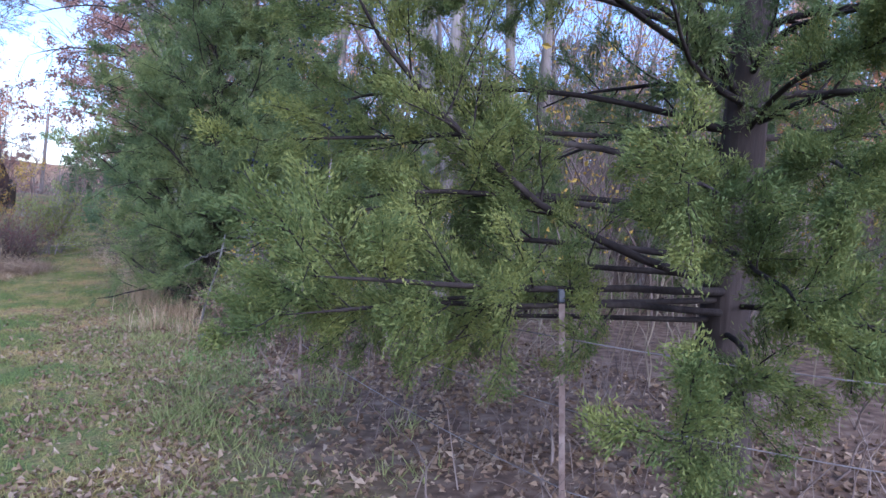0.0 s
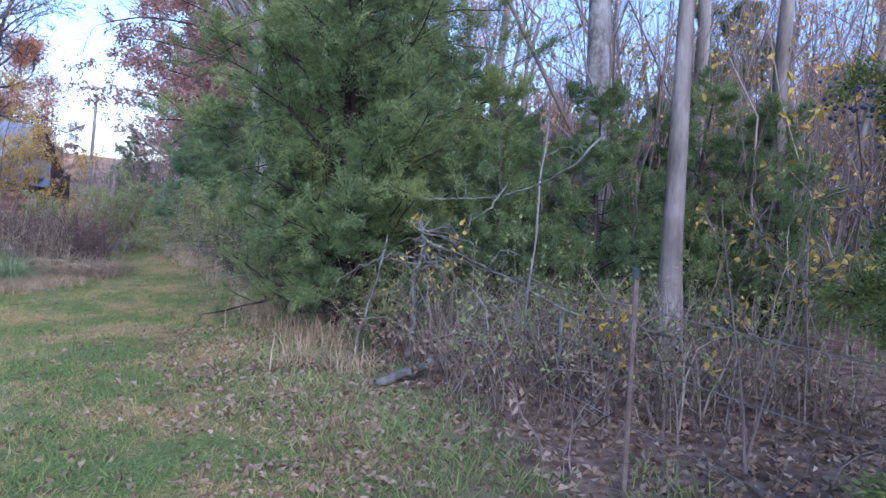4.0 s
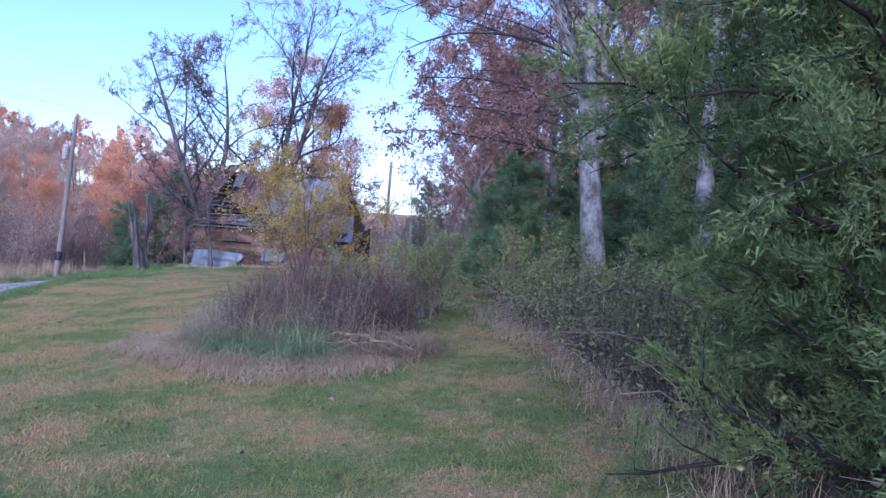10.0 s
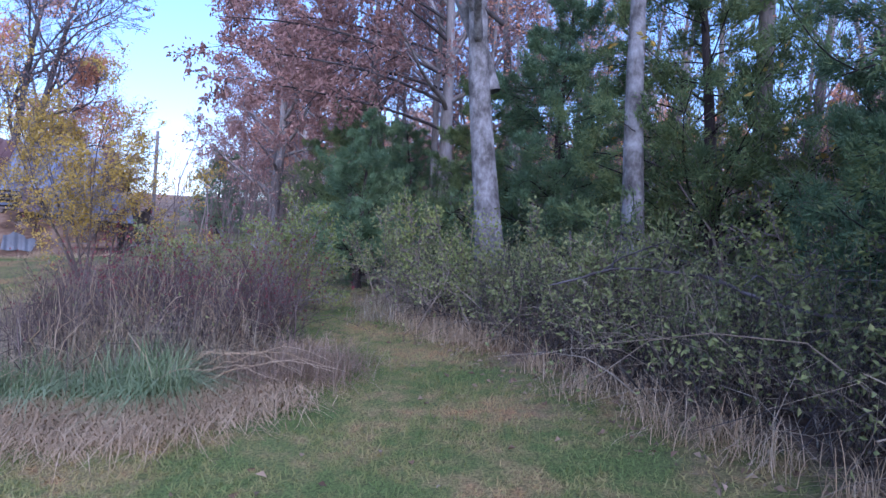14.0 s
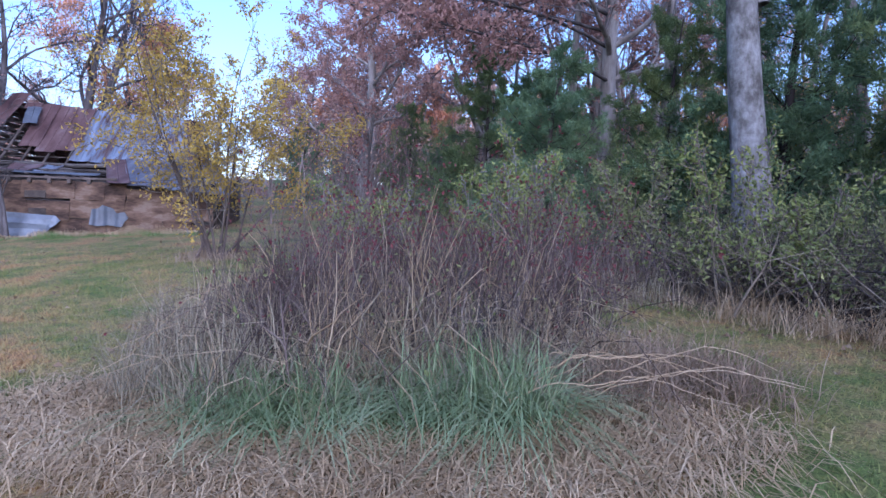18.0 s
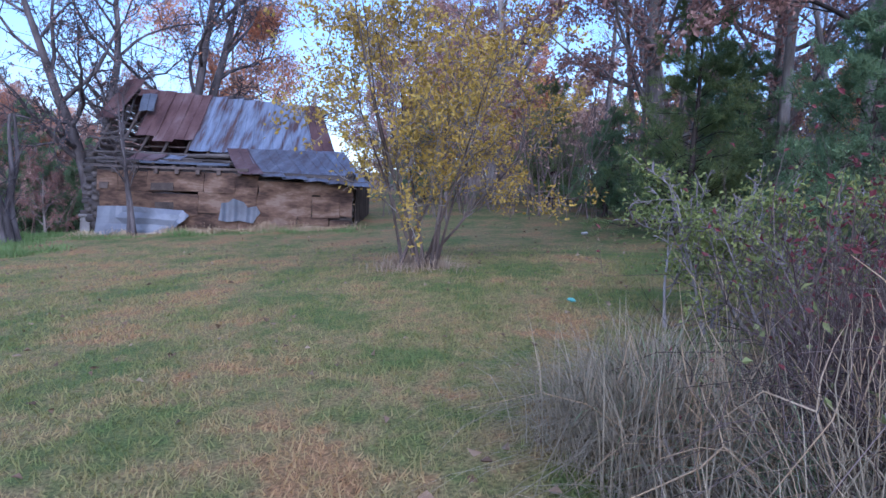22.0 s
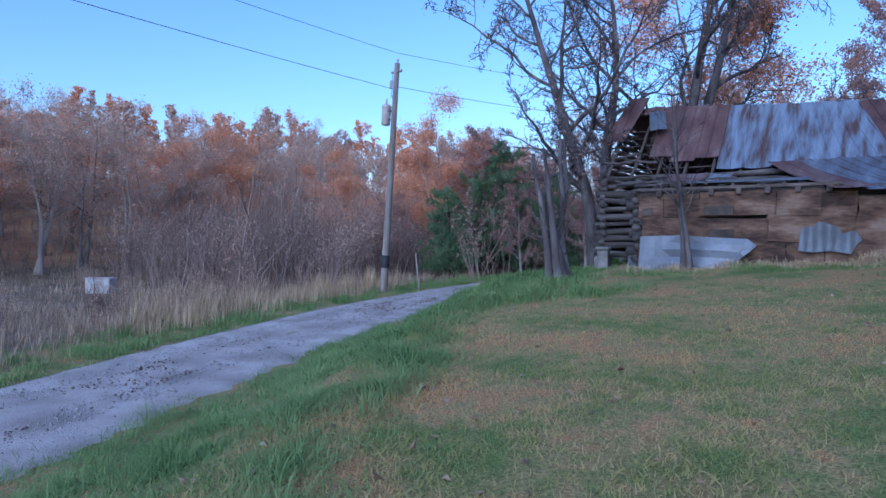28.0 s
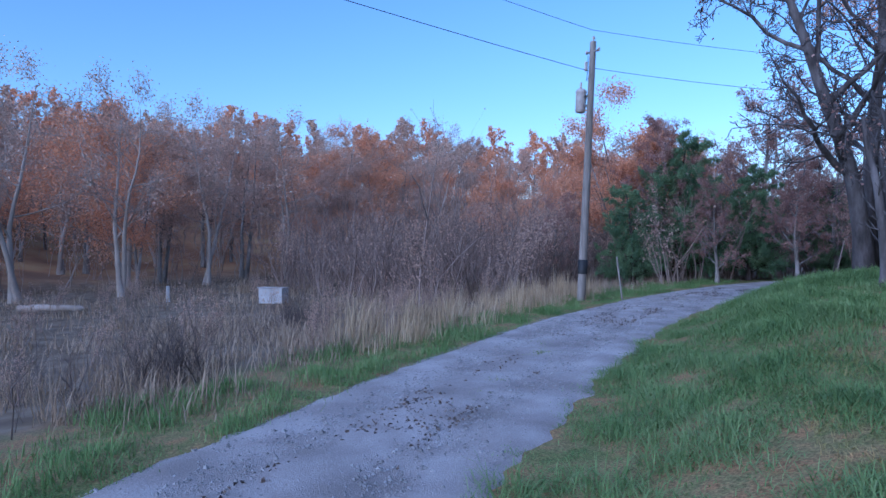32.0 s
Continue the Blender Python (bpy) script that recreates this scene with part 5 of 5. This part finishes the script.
# rafters, battens, ridge pole
for k in range(10):
    x = U0 + .1 + k * .79
    for y0 in (FRONT - .1, BACK + .1):
        V, F = log_mesh(np.array((x, y0, EAVE - .18)), np.array((x, RIDGE_Y, ridge_at(x) - .24)), .05, .01)
        solid("rafter", V, F, M_DARKWOOD, barn)
for k in range(7):
    f = .05 + k * .145
    y, z = FRONT + (RIDGE_Y - FRONT) * f, EAVE + (ridge_at(U1) - EAVE) * f - .05
    part("batten", box(U0 - .2 + rb.uniform(-.2, .2), U1, y - .05, y + .05, z - .17, z - .14, .004, .01), M_DARKWOOD, barn)
V, F = log_mesh(np.array((U0 - .2, RIDGE_Y, ridge_at(U0) - .2)), np.array((U1 + .05, RIDGE_Y, ridge_at(U1) - .22)), .07)
solid("ridge_pole", V, F, M_DARKWOOD, barn)
part("loft_floor", box(U0 + .1, U1 - .1, FRONT + .1, BACK - .1, EAVE - .3, EAVE - .22, 0), M_DARKWOOD, barn)

# the shed's front wall: logs behind, brown sheathing sheets in three courses nailed over them
for k in range(8):
    z = .14 + k * .235
    V, F = log_mesh(np.array((.35 + rb.uniform(-.2, .1), 0, z)), np.array((LEN, 0, z)), .105)
    solid("log", V, F, M_LOG, barn)
    for x in (.45, LEN - .1):
        V, F = log_mesh(np.array((x, -.1, z + .1)), np.array((x, FRONT - .15, z + .1)), .1)
        solid("log", V, F, M_LOG, barn)
row = 0
for z0, z1 in ((.02, .62), (.63, 1.24), (1.26, 1.88)):
    x = .55 + (row % 2) * .1
    while x < LEN:
        w = min(rb.uniform(.5, 1.9), LEN - x)
        if w > .25 and not (row == 0 and 3.1 < x + w / 2 < 3.7):
            part("sheathing_sheet", box(x, x + w - .015, -.16 - row * .012, -.135 - row * .012, z0 + rb.uniform(-.07, .05), min(z1 + rb.uniform(-.09, .05), 1.8 - .084 * max(x + w - 4.75, 0)), .004, .03), M_BOARD, barn)
        if rb.random() < .22:
            part("dark_patch", box(x + .1, x + .1 + w * .4, -.19 - row * .012, -.175 - row * .012, z0 + .02, z0 + rb.uniform(.15, .35), .004, .02), M_DARKWOOD, barn)
        x += w
    row += 1
part("batten", box(.5, LEN - 3.0, -.22, -.17, 1.88, 1.95, .006, .015), M_DARKWOOD, barn)
for k in range(7):
    xx = 1.0 + k * .6
    part("rafter_end", box(xx, xx + .12, -.26, -.05, 1.74, 1.88, .01, .01), M_DARKWOOD, barn)
for k in range(8):
    part("end_board", box(LEN + .03, LEN + .06, .1 + k * .45, .52 + k * .45, 0, 1.5 + k * .12, .004, .01), M_DARKWOOD, barn)
# bare poles of the fallen shed roof
for k in range(7):
    x = .3 + k * .55
    V, F = log_mesh(np.array((x + .2, -.15, 1.95 + rb.uniform(-.05, .1))), np.array((x - .1 + rb.uniform(-.5, .4), FRONT - .1, 2.55 + rb.uniform(-.5, .1))), .045, .02)
    solid("rafter", V, F, M_DARKWOOD, barn)
for k in range(8):
    y = rb.uniform(.2, 3.2)
    z = 2.02 + y * .17
    V, F = log_mesh(np.array((rb.uniform(-.6, .6), y, z)), np.array((rb.uniform(2.2, 3.8), y + rb.uniform(-.4, .4), z + rb.uniform(-.15, .15))), .04, .02)
    solid("broken_timber", V, F, M_LOG, barn)
for k in range(7):
    a = np.array((rb.uniform(-2.0, -1.0), FRONT - rb.uniform(.1, .4), rb.uniform(2.4, 3.3)))
    V, F = log_mesh(a, a + np.array((rb.uniform(.6, 1.8), rb.uniform(-.3, .2), rb.uniform(-.3, .3))), .04, .02)
    solid("broken_timber", V, F, M_LOG, barn)


def roof_sheet(top, bottom, width, mat, sag=.03, ribs=3, lift=0.0, label=""):
    """One crimped roofing sheet from a point of the ridge to one of the eave, its own ribs standing up."""
    top, bottom = Vector(top), Vector(bottom)
    d = bottom - top
    side = Vector((1, 0, 0))
    up = side.cross(d).normalized()
    if up.z < 0:
        up = -up
    xs = []
    for k in range(ribs):
        c = k / (ribs - 1) * width
        xs += [(c - .022, 0), (c, .022), (c + .022, 0)]
    n = 9
    V, F = [], []
    for i in range(n):
        f = i / (n - 1)
        for x, h in xs:
            wob = .018 * math.sin(6 * f + 9 * x + top.x) + rb.uniform(-.006, .006)
            V.append(top + d * f + side * x + up * (h + .03 + wob - sag * math.sin(math.pi * f) + lift * f * f))
    k = len(xs)
    for i in range(n - 1):
        for j in range(k - 1):
            F.append((i * k + j, i * k + j + 1, (i + 1) * k + j + 1, (i + 1) * k + j))
    ob = solid("roof_sheet", np.array(V), [np.array(F)], mat, barn, label, smooth=False)
    mod = ob.modifiers.new("thickness", "SOLIDIFY"); mod.thickness = .006
    return ob


def slope(x, f, dz=0.0, dx=0.0):
    """A point of the main roof's front slope: f 0 at the ridge, 1 at the eave."""
    lean = max(x - 1.0, 0) / 4.9
    return (x + dx + lean * (.45 * f - .62 * (1 - f)), RIDGE_Y + (FRONT - RIDGE_Y) * f, ridge_at(x) + (EAVE - ridge_at(x)) * f + dz)


roof_sheet(slope(-1.78, -.05, .2), slope(-2.12, .62, .16), .66, M_RUST, .02, lift=.06, label="bent rusty roofing sheet")
roof_sheet(slope(-1.15, .0), slope(-1.15, .12, .02), .6, M_RUST, .02)
roof_sheet(slope(-.95, .14, .14), slope(-.62, .52, .2), .5, M_GALVPLAIN, -.05, lift=.16, label="torn galvanised sheet hanging over a hole")
for k, (x, w, mt, e) in enumerate(((-.55, .70, M_RUST, .78), (.14, .70, M_RUST, .86), (.83, .70, M_RUST, .82), (1.52, .68, M_GALV, 1.0), (2.19, .68, M_GALV, 1.01), (2.86, .68, M_GALV, .99), (3.53, .68, M_GALV, 1.0), (4.20, .68, M_GALV, 1.0), (4.87, .68, M_GALV, .99), (5.54, .70, M_RUST, 1.02))):
    roof_sheet(slope(x, -.01), slope(x, e, .02, .05), w, mt, .03 if k % 2 else .02)
roof_sheet((.9, 1.6, 2.42), (1.0, .5, 2.12), .9, M_RUST, .01)
roof_sheet((1.9, 1.7, 2.40), (2.0, .5, 2.10), .5, M_GALV, .01)
roof_sheet((1.6, .25, 2.08), (1.7, -.15, 2.00), 2.6, M_GALVPLAIN, .0, ribs=2, label="loose bright metal strip along the eave")
for k in range(12):
    roof_sheet((U0 + k * .62, RIDGE_Y, ridge_at(U0 + k * .62) - .08), (U0 + k * .62, BACK + .3, EAVE - .15), .62, M_RUST, .03)
for k in range(7):
    y0, y1 = FRONT - .1 + k * .745, FRONT - .1 + (k + 1) * .745 - .02
    tops = [ridge_at(U1) - .2 - abs(q - RIDGE_Y) / (RIDGE_Y - FRONT) * (ridge_at(U1) - EAVE) for q in (y0, y1)]
    bm = bmesh.new()
    side = [[bm.verts.new((x, q, z)) for q, z in ((y0, 1.9), (y1, 1.9), (y1, max(tops[1], 1.95)), (y0, max(tops[0], 1.95)))] for x in (U1 + .16, U1 + .168)]
    for f in side:
        bm.faces.new(f)
    for i in range(4):
        bm.faces.new((side[0][i], side[0][(i + 1) % 4], side[1][(i + 1) % 4], side[1][i]))
    bmesh.ops.recalc_face_normals(bm, faces=bm.faces[:])
    part("gable_sheet", bm, M_RUST, barn)
# the low shed roof that still stands, sagging to its end
for k in range(6):
    f = k / 5
    roof_sheet((3.0 + k * .66, 3.75, 2.88), (4.75 + k * .62, -.55, 1.76 - .26 * f), .68, M_RUST if k == 0 else M_GALVDARK, .06)
for k in range(5):
    x = 3.6 + k * .85
    V, F = log_mesh(np.array((x - .2, 3.7, 2.68)), np.array((x + .9, .05, 1.68 - .06 * k)), .045, .01)
    solid("rafter", V, F, M_DARKWOOD, barn)


def loose_sheet(name, m, outline, mat, label):
    """A flat crimped metal sheet cut to an outline, leaning on its foot."""
    bm = bmesh.new()
    vs = [bm.verts.new((x, 0, z)) for x, z in outline]
    f = bm.faces.new(vs)
    bmesh.ops.triangulate(bm, faces=[f])
    bmesh.ops.subdivide_edges(bm, edges=bm.edges[:], cuts=4, use_grid_fill=True)
    for v in bm.verts:
        v.co.y += .025 * math.sin(v.co.x * 18) + .03 * math.sin(v.co.z * 4 + v.co.x)
    ob = part(name, bm, mat, None)
    ob.matrix_basis = m
    mod = ob.modifiers.new("thickness", "SOLIDIFY"); mod.thickness = .006
    return tagged(ob, label, "sheet metal")


loose_sheet("metal_sheet", BARN @ pose(.62, -.46, -.05, -14, 0, 0), [(0, 0), (2.0, 0), (2.65, .62), (2.45, .78), (.9, .86), (0, .84)], M_GALVPLAIN, "galvanised metal sheet leaning on the barn wall")
loose_sheet("metal_sheet", BARN @ pose(-.15, 1.2, -.02, -10, 0, 0), [(0, 0), (.46, 0), (.46, .38), (0, .4)], M_GALVPLAIN, "small galvanised scrap at the barn corner")
loose_sheet("metal_sheet", BARN @ pose(4.05, -.27, .4, -3, 0, 0), [(.02, .06), (.3, .02), (.62, .06), (1.02, 0), (1.12, .2), (1.22, .3), (1.1, .5), (.86, .44), (.74, .6), (.42, .7), (.3, .58), (.08, .56), (.1, .3)], M_GALVPLAIN, "torn galvanised patch nailed over the sheathing")
pier = thing("stone_pier", pose(-32.2, 32.4, float(land(-32.2, 32.4)), 0, 0, 20), "pale concrete corner block in the grass", "block")
part("shaft", box(-.16, .16, -.16, .16, -.1, .55, .02, .01), M_CONCRETE, pier)
part("cap", box(-.2, .2, -.2, .2, .552, .66, .02, .01), M_CONCRETE, pier)

# dead snag and suckers beside the barn
make_tree("dead_snag", on_land(-30.3, 27.3), 151, 6.0, .11, [dict(n=14, wander=.06, up=.1, end=.3, flare=1.3, stems=5, splay=.06, foot=.3, vary=.6),
          dict(kids=9, span=(.2, .98), angle=(25, 60), len=.3, n=6, wander=.16, up=.08, thick=.25, rmin=.008), dict(kids=5, span=(.3, 1), angle=(20, 60), len=.45, n=4, wander=.18, rmin=.006)], M_WALNUT, None, 0, .1,
          "broken grey dead trunk with splintered stems", "dead tree", twig=M_WALNUT)

# ---- power line ----
pole = thing("utility_pole", pose(-42.5, 31.8, float(land(-42.5, 31.8)) - .1, -1.5, 2.8, 0), "weathered wooden utility pole with a transformer", "utility pole")
V, F = tube_arrays(np.array([[[0, 0, z] for z in np.linspace(-.2, 9.6, 10)]]), np.linspace(.16, .11, 10)[None], 14)
solid("pole", V, [F], M_POLE, pole)


def turned(profile, sides=16):
    """A turned shape from (radius, z) pairs."""
    P = np.array([[[0, 0, z] for _, z in profile]])
    ang = np.arange(sides) * 2 * np.pi / sides
    V = np.array([[r * math.cos(a), r * math.sin(a), z] for r, z in profile for a in ang])
    n = len(profile)
    i = np.arange(n * sides).reshape(n, sides)
    j = np.roll(i, -1, 1)
    return V, [np.stack([i[:-1], j[:-1], j[1:], i[1:]], -1).reshape(-1, 4)]


def turned_part(name, profile, at, mat, parent, label="", sides=16):
    V, F = turned(profile, sides)
    return solid(name, V + np.array(at), F, mat, parent, label)


turned_part("cap", [(0.0, 9.64), (.11, 9.62), (.115, 9.58)], (0, 0, 0), M_POLE, pole)
turned_part("guard_band", [(.0, 1.1), (.175, 1.1), (.178, 1.12), (.172, 1.62), (.0, 1.62)], (0, 0, 0), M_BLACK, pole, "black guard sleeve")
transformer = turned_part("transformer", [(0, 7.05), (.16, 7.05), (.185, 7.1), (.19, 7.75), (.205, 7.78), (.205, 7.84), (.13, 7.92), (0, 7.94)], (-.33, -.16, 0), M_CAN, pole, "pale grey transformer can")
turned_part("bushing", [(.0, 7.92), (.03, 7.92), (.055, 7.98), (.03, 8.02), (.05, 8.07), (.025, 8.11), (.04, 8.15), (0, 8.2)], (-.36, -.16, 0), M_CAN, transformer)
part("bracket", box(-.28, -.08, -.2, -.06, 7.25, 7.32, .01), M_STEEL, transformer)
part("bracket", box(-.28, -.08, -.2, -.06, 7.6, 7.67, .01), M_STEEL, transformer)
turned_part("insulator", [(0, 9.6), (.03, 9.6), (.03, 9.7), (.06, 9.74), (.04, 9.8), (0, 9.84)], (.02, 0, 0), M_CAN, pole, "pale top insulator")
arm = part("arm", box(-.3, .3, -.05, .02, 9.22, 9.28, .008), M_STEEL, pole)
for sx in (-.3, .3):
    turned_part("insulator", [(0, 9.2), (.03, 9.22), (.05, 9.26), (.05, 9.31), (.03, 9.35), (0, 9.37)], (sx, 0, 0), M_CAN, arm)
part("cutout", box(-.2, -.12, -.2, -.1, 8.55, 8.9, .015), M_CAN, pole)
for dz, a in ((8.2, .06), (7.4, .14)):
    P = np.array([[[-.16 + a * math.sin(2.6 * u), -.1, dz + .9 * u] for u in np.linspace(0, 1, 9)]])
    V, F = tube_arrays(P, np.full((1, 9), .012), 5)
    solid("drop_wire", V, [F], M_BLACK, pole)
far_pole = thing("utility_pole", pose(-36.3, 58.5, float(land(-36.3, 58.5)) - .1, 0, 1.5, 0), "distant wooden utility pole behind the barn", "utility pole")
V, F = tube_arrays(np.array([[[0, 0, z] for z in np.linspace(-.2, 9.6, 10)]]), np.linspace(.17, .12, 10)[None], 12)
solid("pole", V, [F], M_POLE, far_pole)
part("arm", box(-.3, .3, -.05, .02, 9.1, 9.18, .008), M_STEEL, far_pole)


def wire(name, a, b, sag, r, label, mat=M_BLACK, n=24):
    u = np.linspace(0, 1, n)[:, None]
    P = np.array(a) * (1 - u) + np.array(b) * u
    P[:, 2] -= sag * 4 * (u * (1 - u))[:, 0]
    V, F = tube_arrays(P[None], np.full((1, n), r), 5)
    ob = solid(name, V, [F], mat)
    return tagged(ob, label, "wire", "overhead wires" if r > .006 else "fence wires")


pt, fp = np.array((-42.05, 32.05, 9.0)), np.array((-36.0, 58.5, 10.2))
wire("power_line", pt, (-36.0, -6, 9.5), .35, .009, "thin black overhead power line")
wire("power_line", pt - [0.1, 0, 1.5], (-35.4, -6, 8.0), .35, .011, "thin black overhead power line")
wire("power_line", pt, fp, .5, .009, "thin black overhead power line")
wire("power_line", pt - [0, 0, 1.4], fp - [0, 0, 1.4], .6, .011, "thin black overhead power line")

# ---- fence and fallen wood ----
POSTS = [(3.0, 1.9), (.72, 3.2), (-1.38, 6.8), (-3.2, 11.9), (-5.0, 15.0), (-5.9, 17.0), (-7.2, 21.0)]


def t_post(x, y, tilt):
    ob = thing("fence_post", on_land(x, y) @ pose(0, 0, 0, rb.uniform(-2, 2), tilt, rb.uniform(0, 90)), "rusty steel fence post in the brush", "fence post", "fence posts")
    bm = bmesh.new()
    pts = [(-.015, -.003), (-.015, .003), (-.003, .003), (-.003, .025), (.003, .025), (.003, .003), (.015, .003), (.015, -.003)]
    lo = [bm.verts.new((a, b, -.1)) for a, b in pts]
    hi = [bm.verts.new((a, b, 1.38)) for a, b in pts]
    for i in range(8):
        bm.faces.new((lo[i], lo[(i + 1) % 8], hi[(i + 1) % 8], hi[i]))
    bm.faces.new(hi)
    part("shaft", bm, M_POST, ob)
    for k in range(16):
        part("stud", box(-.008, .008, -.012, -.0035, .12 + k * .078, .145 + k * .078, .002), M_POST, ob)
    part("tip", box(-.016, .016, -.004, .03, 1.385, 1.45, .004), M_GALVPLAIN, ob, "pale worn tip")
    return ob


for x, y in POSTS:
    t_post(x, y, rb.uniform(-4.5, -1.5))
for (x0, y0), (x1, y1) in zip(POSTS[:-1], POSTS[1:]):
    for h in (.45, .85, 1.2):
        wire("fence_wire", (x0, y0, float(land(x0, y0)) + h), (x1, y1, float(land(x1, y1)) + h), .05, .0035, "slack rusty fence wire", M_STEEL)


def branch(name, pts, r0, r1, mat, label, seed, twigs=6, category="fallen branch"):
    """A bent branch through a few points, with side twigs."""
    pts = np.array(pts, float)
    t = np.linspace(0, len(pts) - 1, 6 * len(pts))
    P = np.stack([np.interp(t, np.arange(len(pts)), pts[:, k]) for k in range(3)], 1)
    g = np.random.default_rng(seed)
    P += np.cumsum(g.normal(0, .012, P.shape), 0) * np.sin(np.pi * t / t[-1])[:, None]
    R = np.linspace(r0, r1, len(t))
    R[-1] *= .08
    ob = thing(name, Matrix(), label, category)
    V, F = tube_arrays(P[None], R[None], 7)
    solid("stem", V, [F], mat, ob)
    if twigs:
        j = g.integers(2, len(t) - 1, twigs)
        Q, S = stem_arrays(g, P[j], np.linalg.norm(pts[-1] - pts[0]) * .22, 1.6, R[j] * .45, 5, .6)
        V, F = tubes([(Q, S, 4)])
        solid("twig", V, F, mat, ob)["kind"] = "stuff"
    return ob


branch("fallen_branch", [(-3.06, 10.3, 1.55), (-2.7, 10.25, 1.42), (-2.2, 10.2, 1.2), (-1.5, 9.3, .95), (-.4, 8.8, .85)], .02, .014, M_LICHEN, "lichened fallen branch propped in the brush", 161)
branch("fallen_branch", [(-1.5, 9.3, .95), (-1.48, 9.2, .5), (-1.4, 9.1, .1)], .025, .02, M_LICHEN, "lichened branch stub reaching the ground", 162, 2)
branch("bare_limb", [(-3.0, 9.6, 2.0), (-2.5, 9.5, 2.03), (-2.0, 9.35, 2.15), (-1.6, 9.25, 2.4), (-1.2, 9.3, 2.8)], .005, .013, M_LICHEN, "pale bare limb hanging over the brush", 163, 8)
branch("bare_limb", [(-2.15, 9.4, 2.2), (-2.35, 9.3, 1.95), (-2.5, 9.2, 1.8)], .010, .006, M_LICHEN, "pale forked bare limb", 164, 2)
branch("leaning_stem", [(-3.75, 10.4, .1), (-3.68, 10.4, .7), (-3.45, 10.35, 1.6)], .02, .014, M_LICHEN, "leaning pale lichened stem", 165, 3)
branch("leaning_stem", [(-1.8, 9.7, .1), (-1.79, 9.7, 1.6), (-1.75, 9.7, 3.0)], .014, .008, M_TWIG, "thin upright sapling stem", 166, 3)
branch("rotten_log", [(-3.3, 9.1, .12), (-2.95, 9.35, .25), (-2.75, 9.5, .36)], .05, .04, M_LICHEN, "short mossy log on the ground", 167, 0)
branch("fallen_branch", [(-7.9, 17.0, 1.2), (-7.2, 16.6, 1.45), (-6.4, 16.3, 1.5), (-5.6, 15.6, 1.2), (-4.8, 15.0, 1.0)], .013, .024, M_WALNUT, "grey fallen branch lying on the brush", 168, 6)
for k in range(13):
    a0 = Vector((-3.05 + rb.uniform(-.08, .08), 10.3 + rb.uniform(-.08, .08), 1.5 + rb.uniform(-.35, .2)))
    t0, up0, ln = radians(rb.uniform(150, 400)), rb.uniform(-.35, .5), rb.uniform(.5, 1.1)
    pts = [a0 + Vector((math.cos(t0 + f * .5), math.sin(t0 + f * .5) * .5, up0 * (1 - f) - .25 * f * f)) * ln * f for f in (0, .35, .7, 1)]
    branch("dead_twig", pts, rb.uniform(.009, .015), .003, M_LICHEN, "crooked pale dead twig in the tangle", 200 + k, 3)
branch("gnarled_stump", [(-3.12, 10.38, -.05), (-3.05, 10.32, .6), (-3.12, 10.34, 1.15), (-3.02, 10.3, 1.5), (-3.1, 10.32, 1.8)], .034, .014, M_LICHEN, "gnarled grey dead stem in the brush", 190, 7, "dead stem")
for k in range(8):
    x, y = -12.3 + rb.uniform(-.2, .4), 15.9 + rb.uniform(-.2, .3)
    z = float(land(x, y))
    e = rb.uniform(1.2, 2.1)
    branch("arching_cane", [(x, y, z), (x + .35 * e, y + rb.uniform(-.1, .1), z + rb.uniform(.3, .45)), (x + .7 * e, y + rb.uniform(-.15, .15), z + rb.uniform(.38, .5)), (x + e, y + rb.uniform(-.2, .2), z + rb.uniform(.2, .4))], .005, .002, M_DRY, "arching straw-coloured bramble cane over the grass", 170 + k, 2)

# ---- small things ----
wb = pose(-56, 24.6, float(land(-56, 24.6)), 0, 0, 40)
crate = thing("white_box", wb, "weathered white box standing in the field", "box")
part("body", box(-.65, .65, -.3, .3, 0, .74, .02, .01), M_WHITE, crate)
part("lid", box(-.7, .7, -.34, .34, .742, .78, .015, .005), M_WHITE, crate)
branch("pale_log", [(-57.5, 14.2, float(land(-57.5, 14.2)) + .22), (-56.8, 15.6, float(land(-56.8, 15.6)) + .26), (-56.4, 16.6, float(land(-56.4, 16.6)) + .2)], .17, .12, M_PALELIMB, "pale barkless log lying in the field", 210, 0, "log")
sp = thing("marker_post", on_land(-60, 20.5), "short white marker post in the field", "post")
part("shaft", box(-.08, .08, -.08, .08, -.1, .8, .02, .005), M_WHITE, sp)
st = thing("stake", on_land(-41.6, 33.0) @ pose(0, 0, 0, 0, -9, 0), "leaning thin stake beside the road", "stake")
part("shaft", box(-.025, .025, -.025, .025, -.1, 1.6, .006, .004), M_POLE, st)


def scrap(x, y, size, mat, label):
    bm = bmesh.new()
    bmesh.ops.create_icosphere(bm, subdivisions=2, radius=size)
    for v in bm.verts:
        k = 1 + .45 * noise.noise(v.co * 22)
        v.co = Vector((v.co.x * k, v.co.y * k * .8, v.co.z * .45 * k))
    ob = part("litter_scrap", bm, mat, None)
    ob.matrix_basis = on_land(x, y, size * .3)
    return tagged(ob, label, "litter")


scrap(-15.62, 21.24, .055, M_CYAN, "crumpled turquoise plastic scrap on the lawn")
scrap(-15.69, 29.97, .09, M_WHITE, "crumpled pale scrap at the lawn's end")
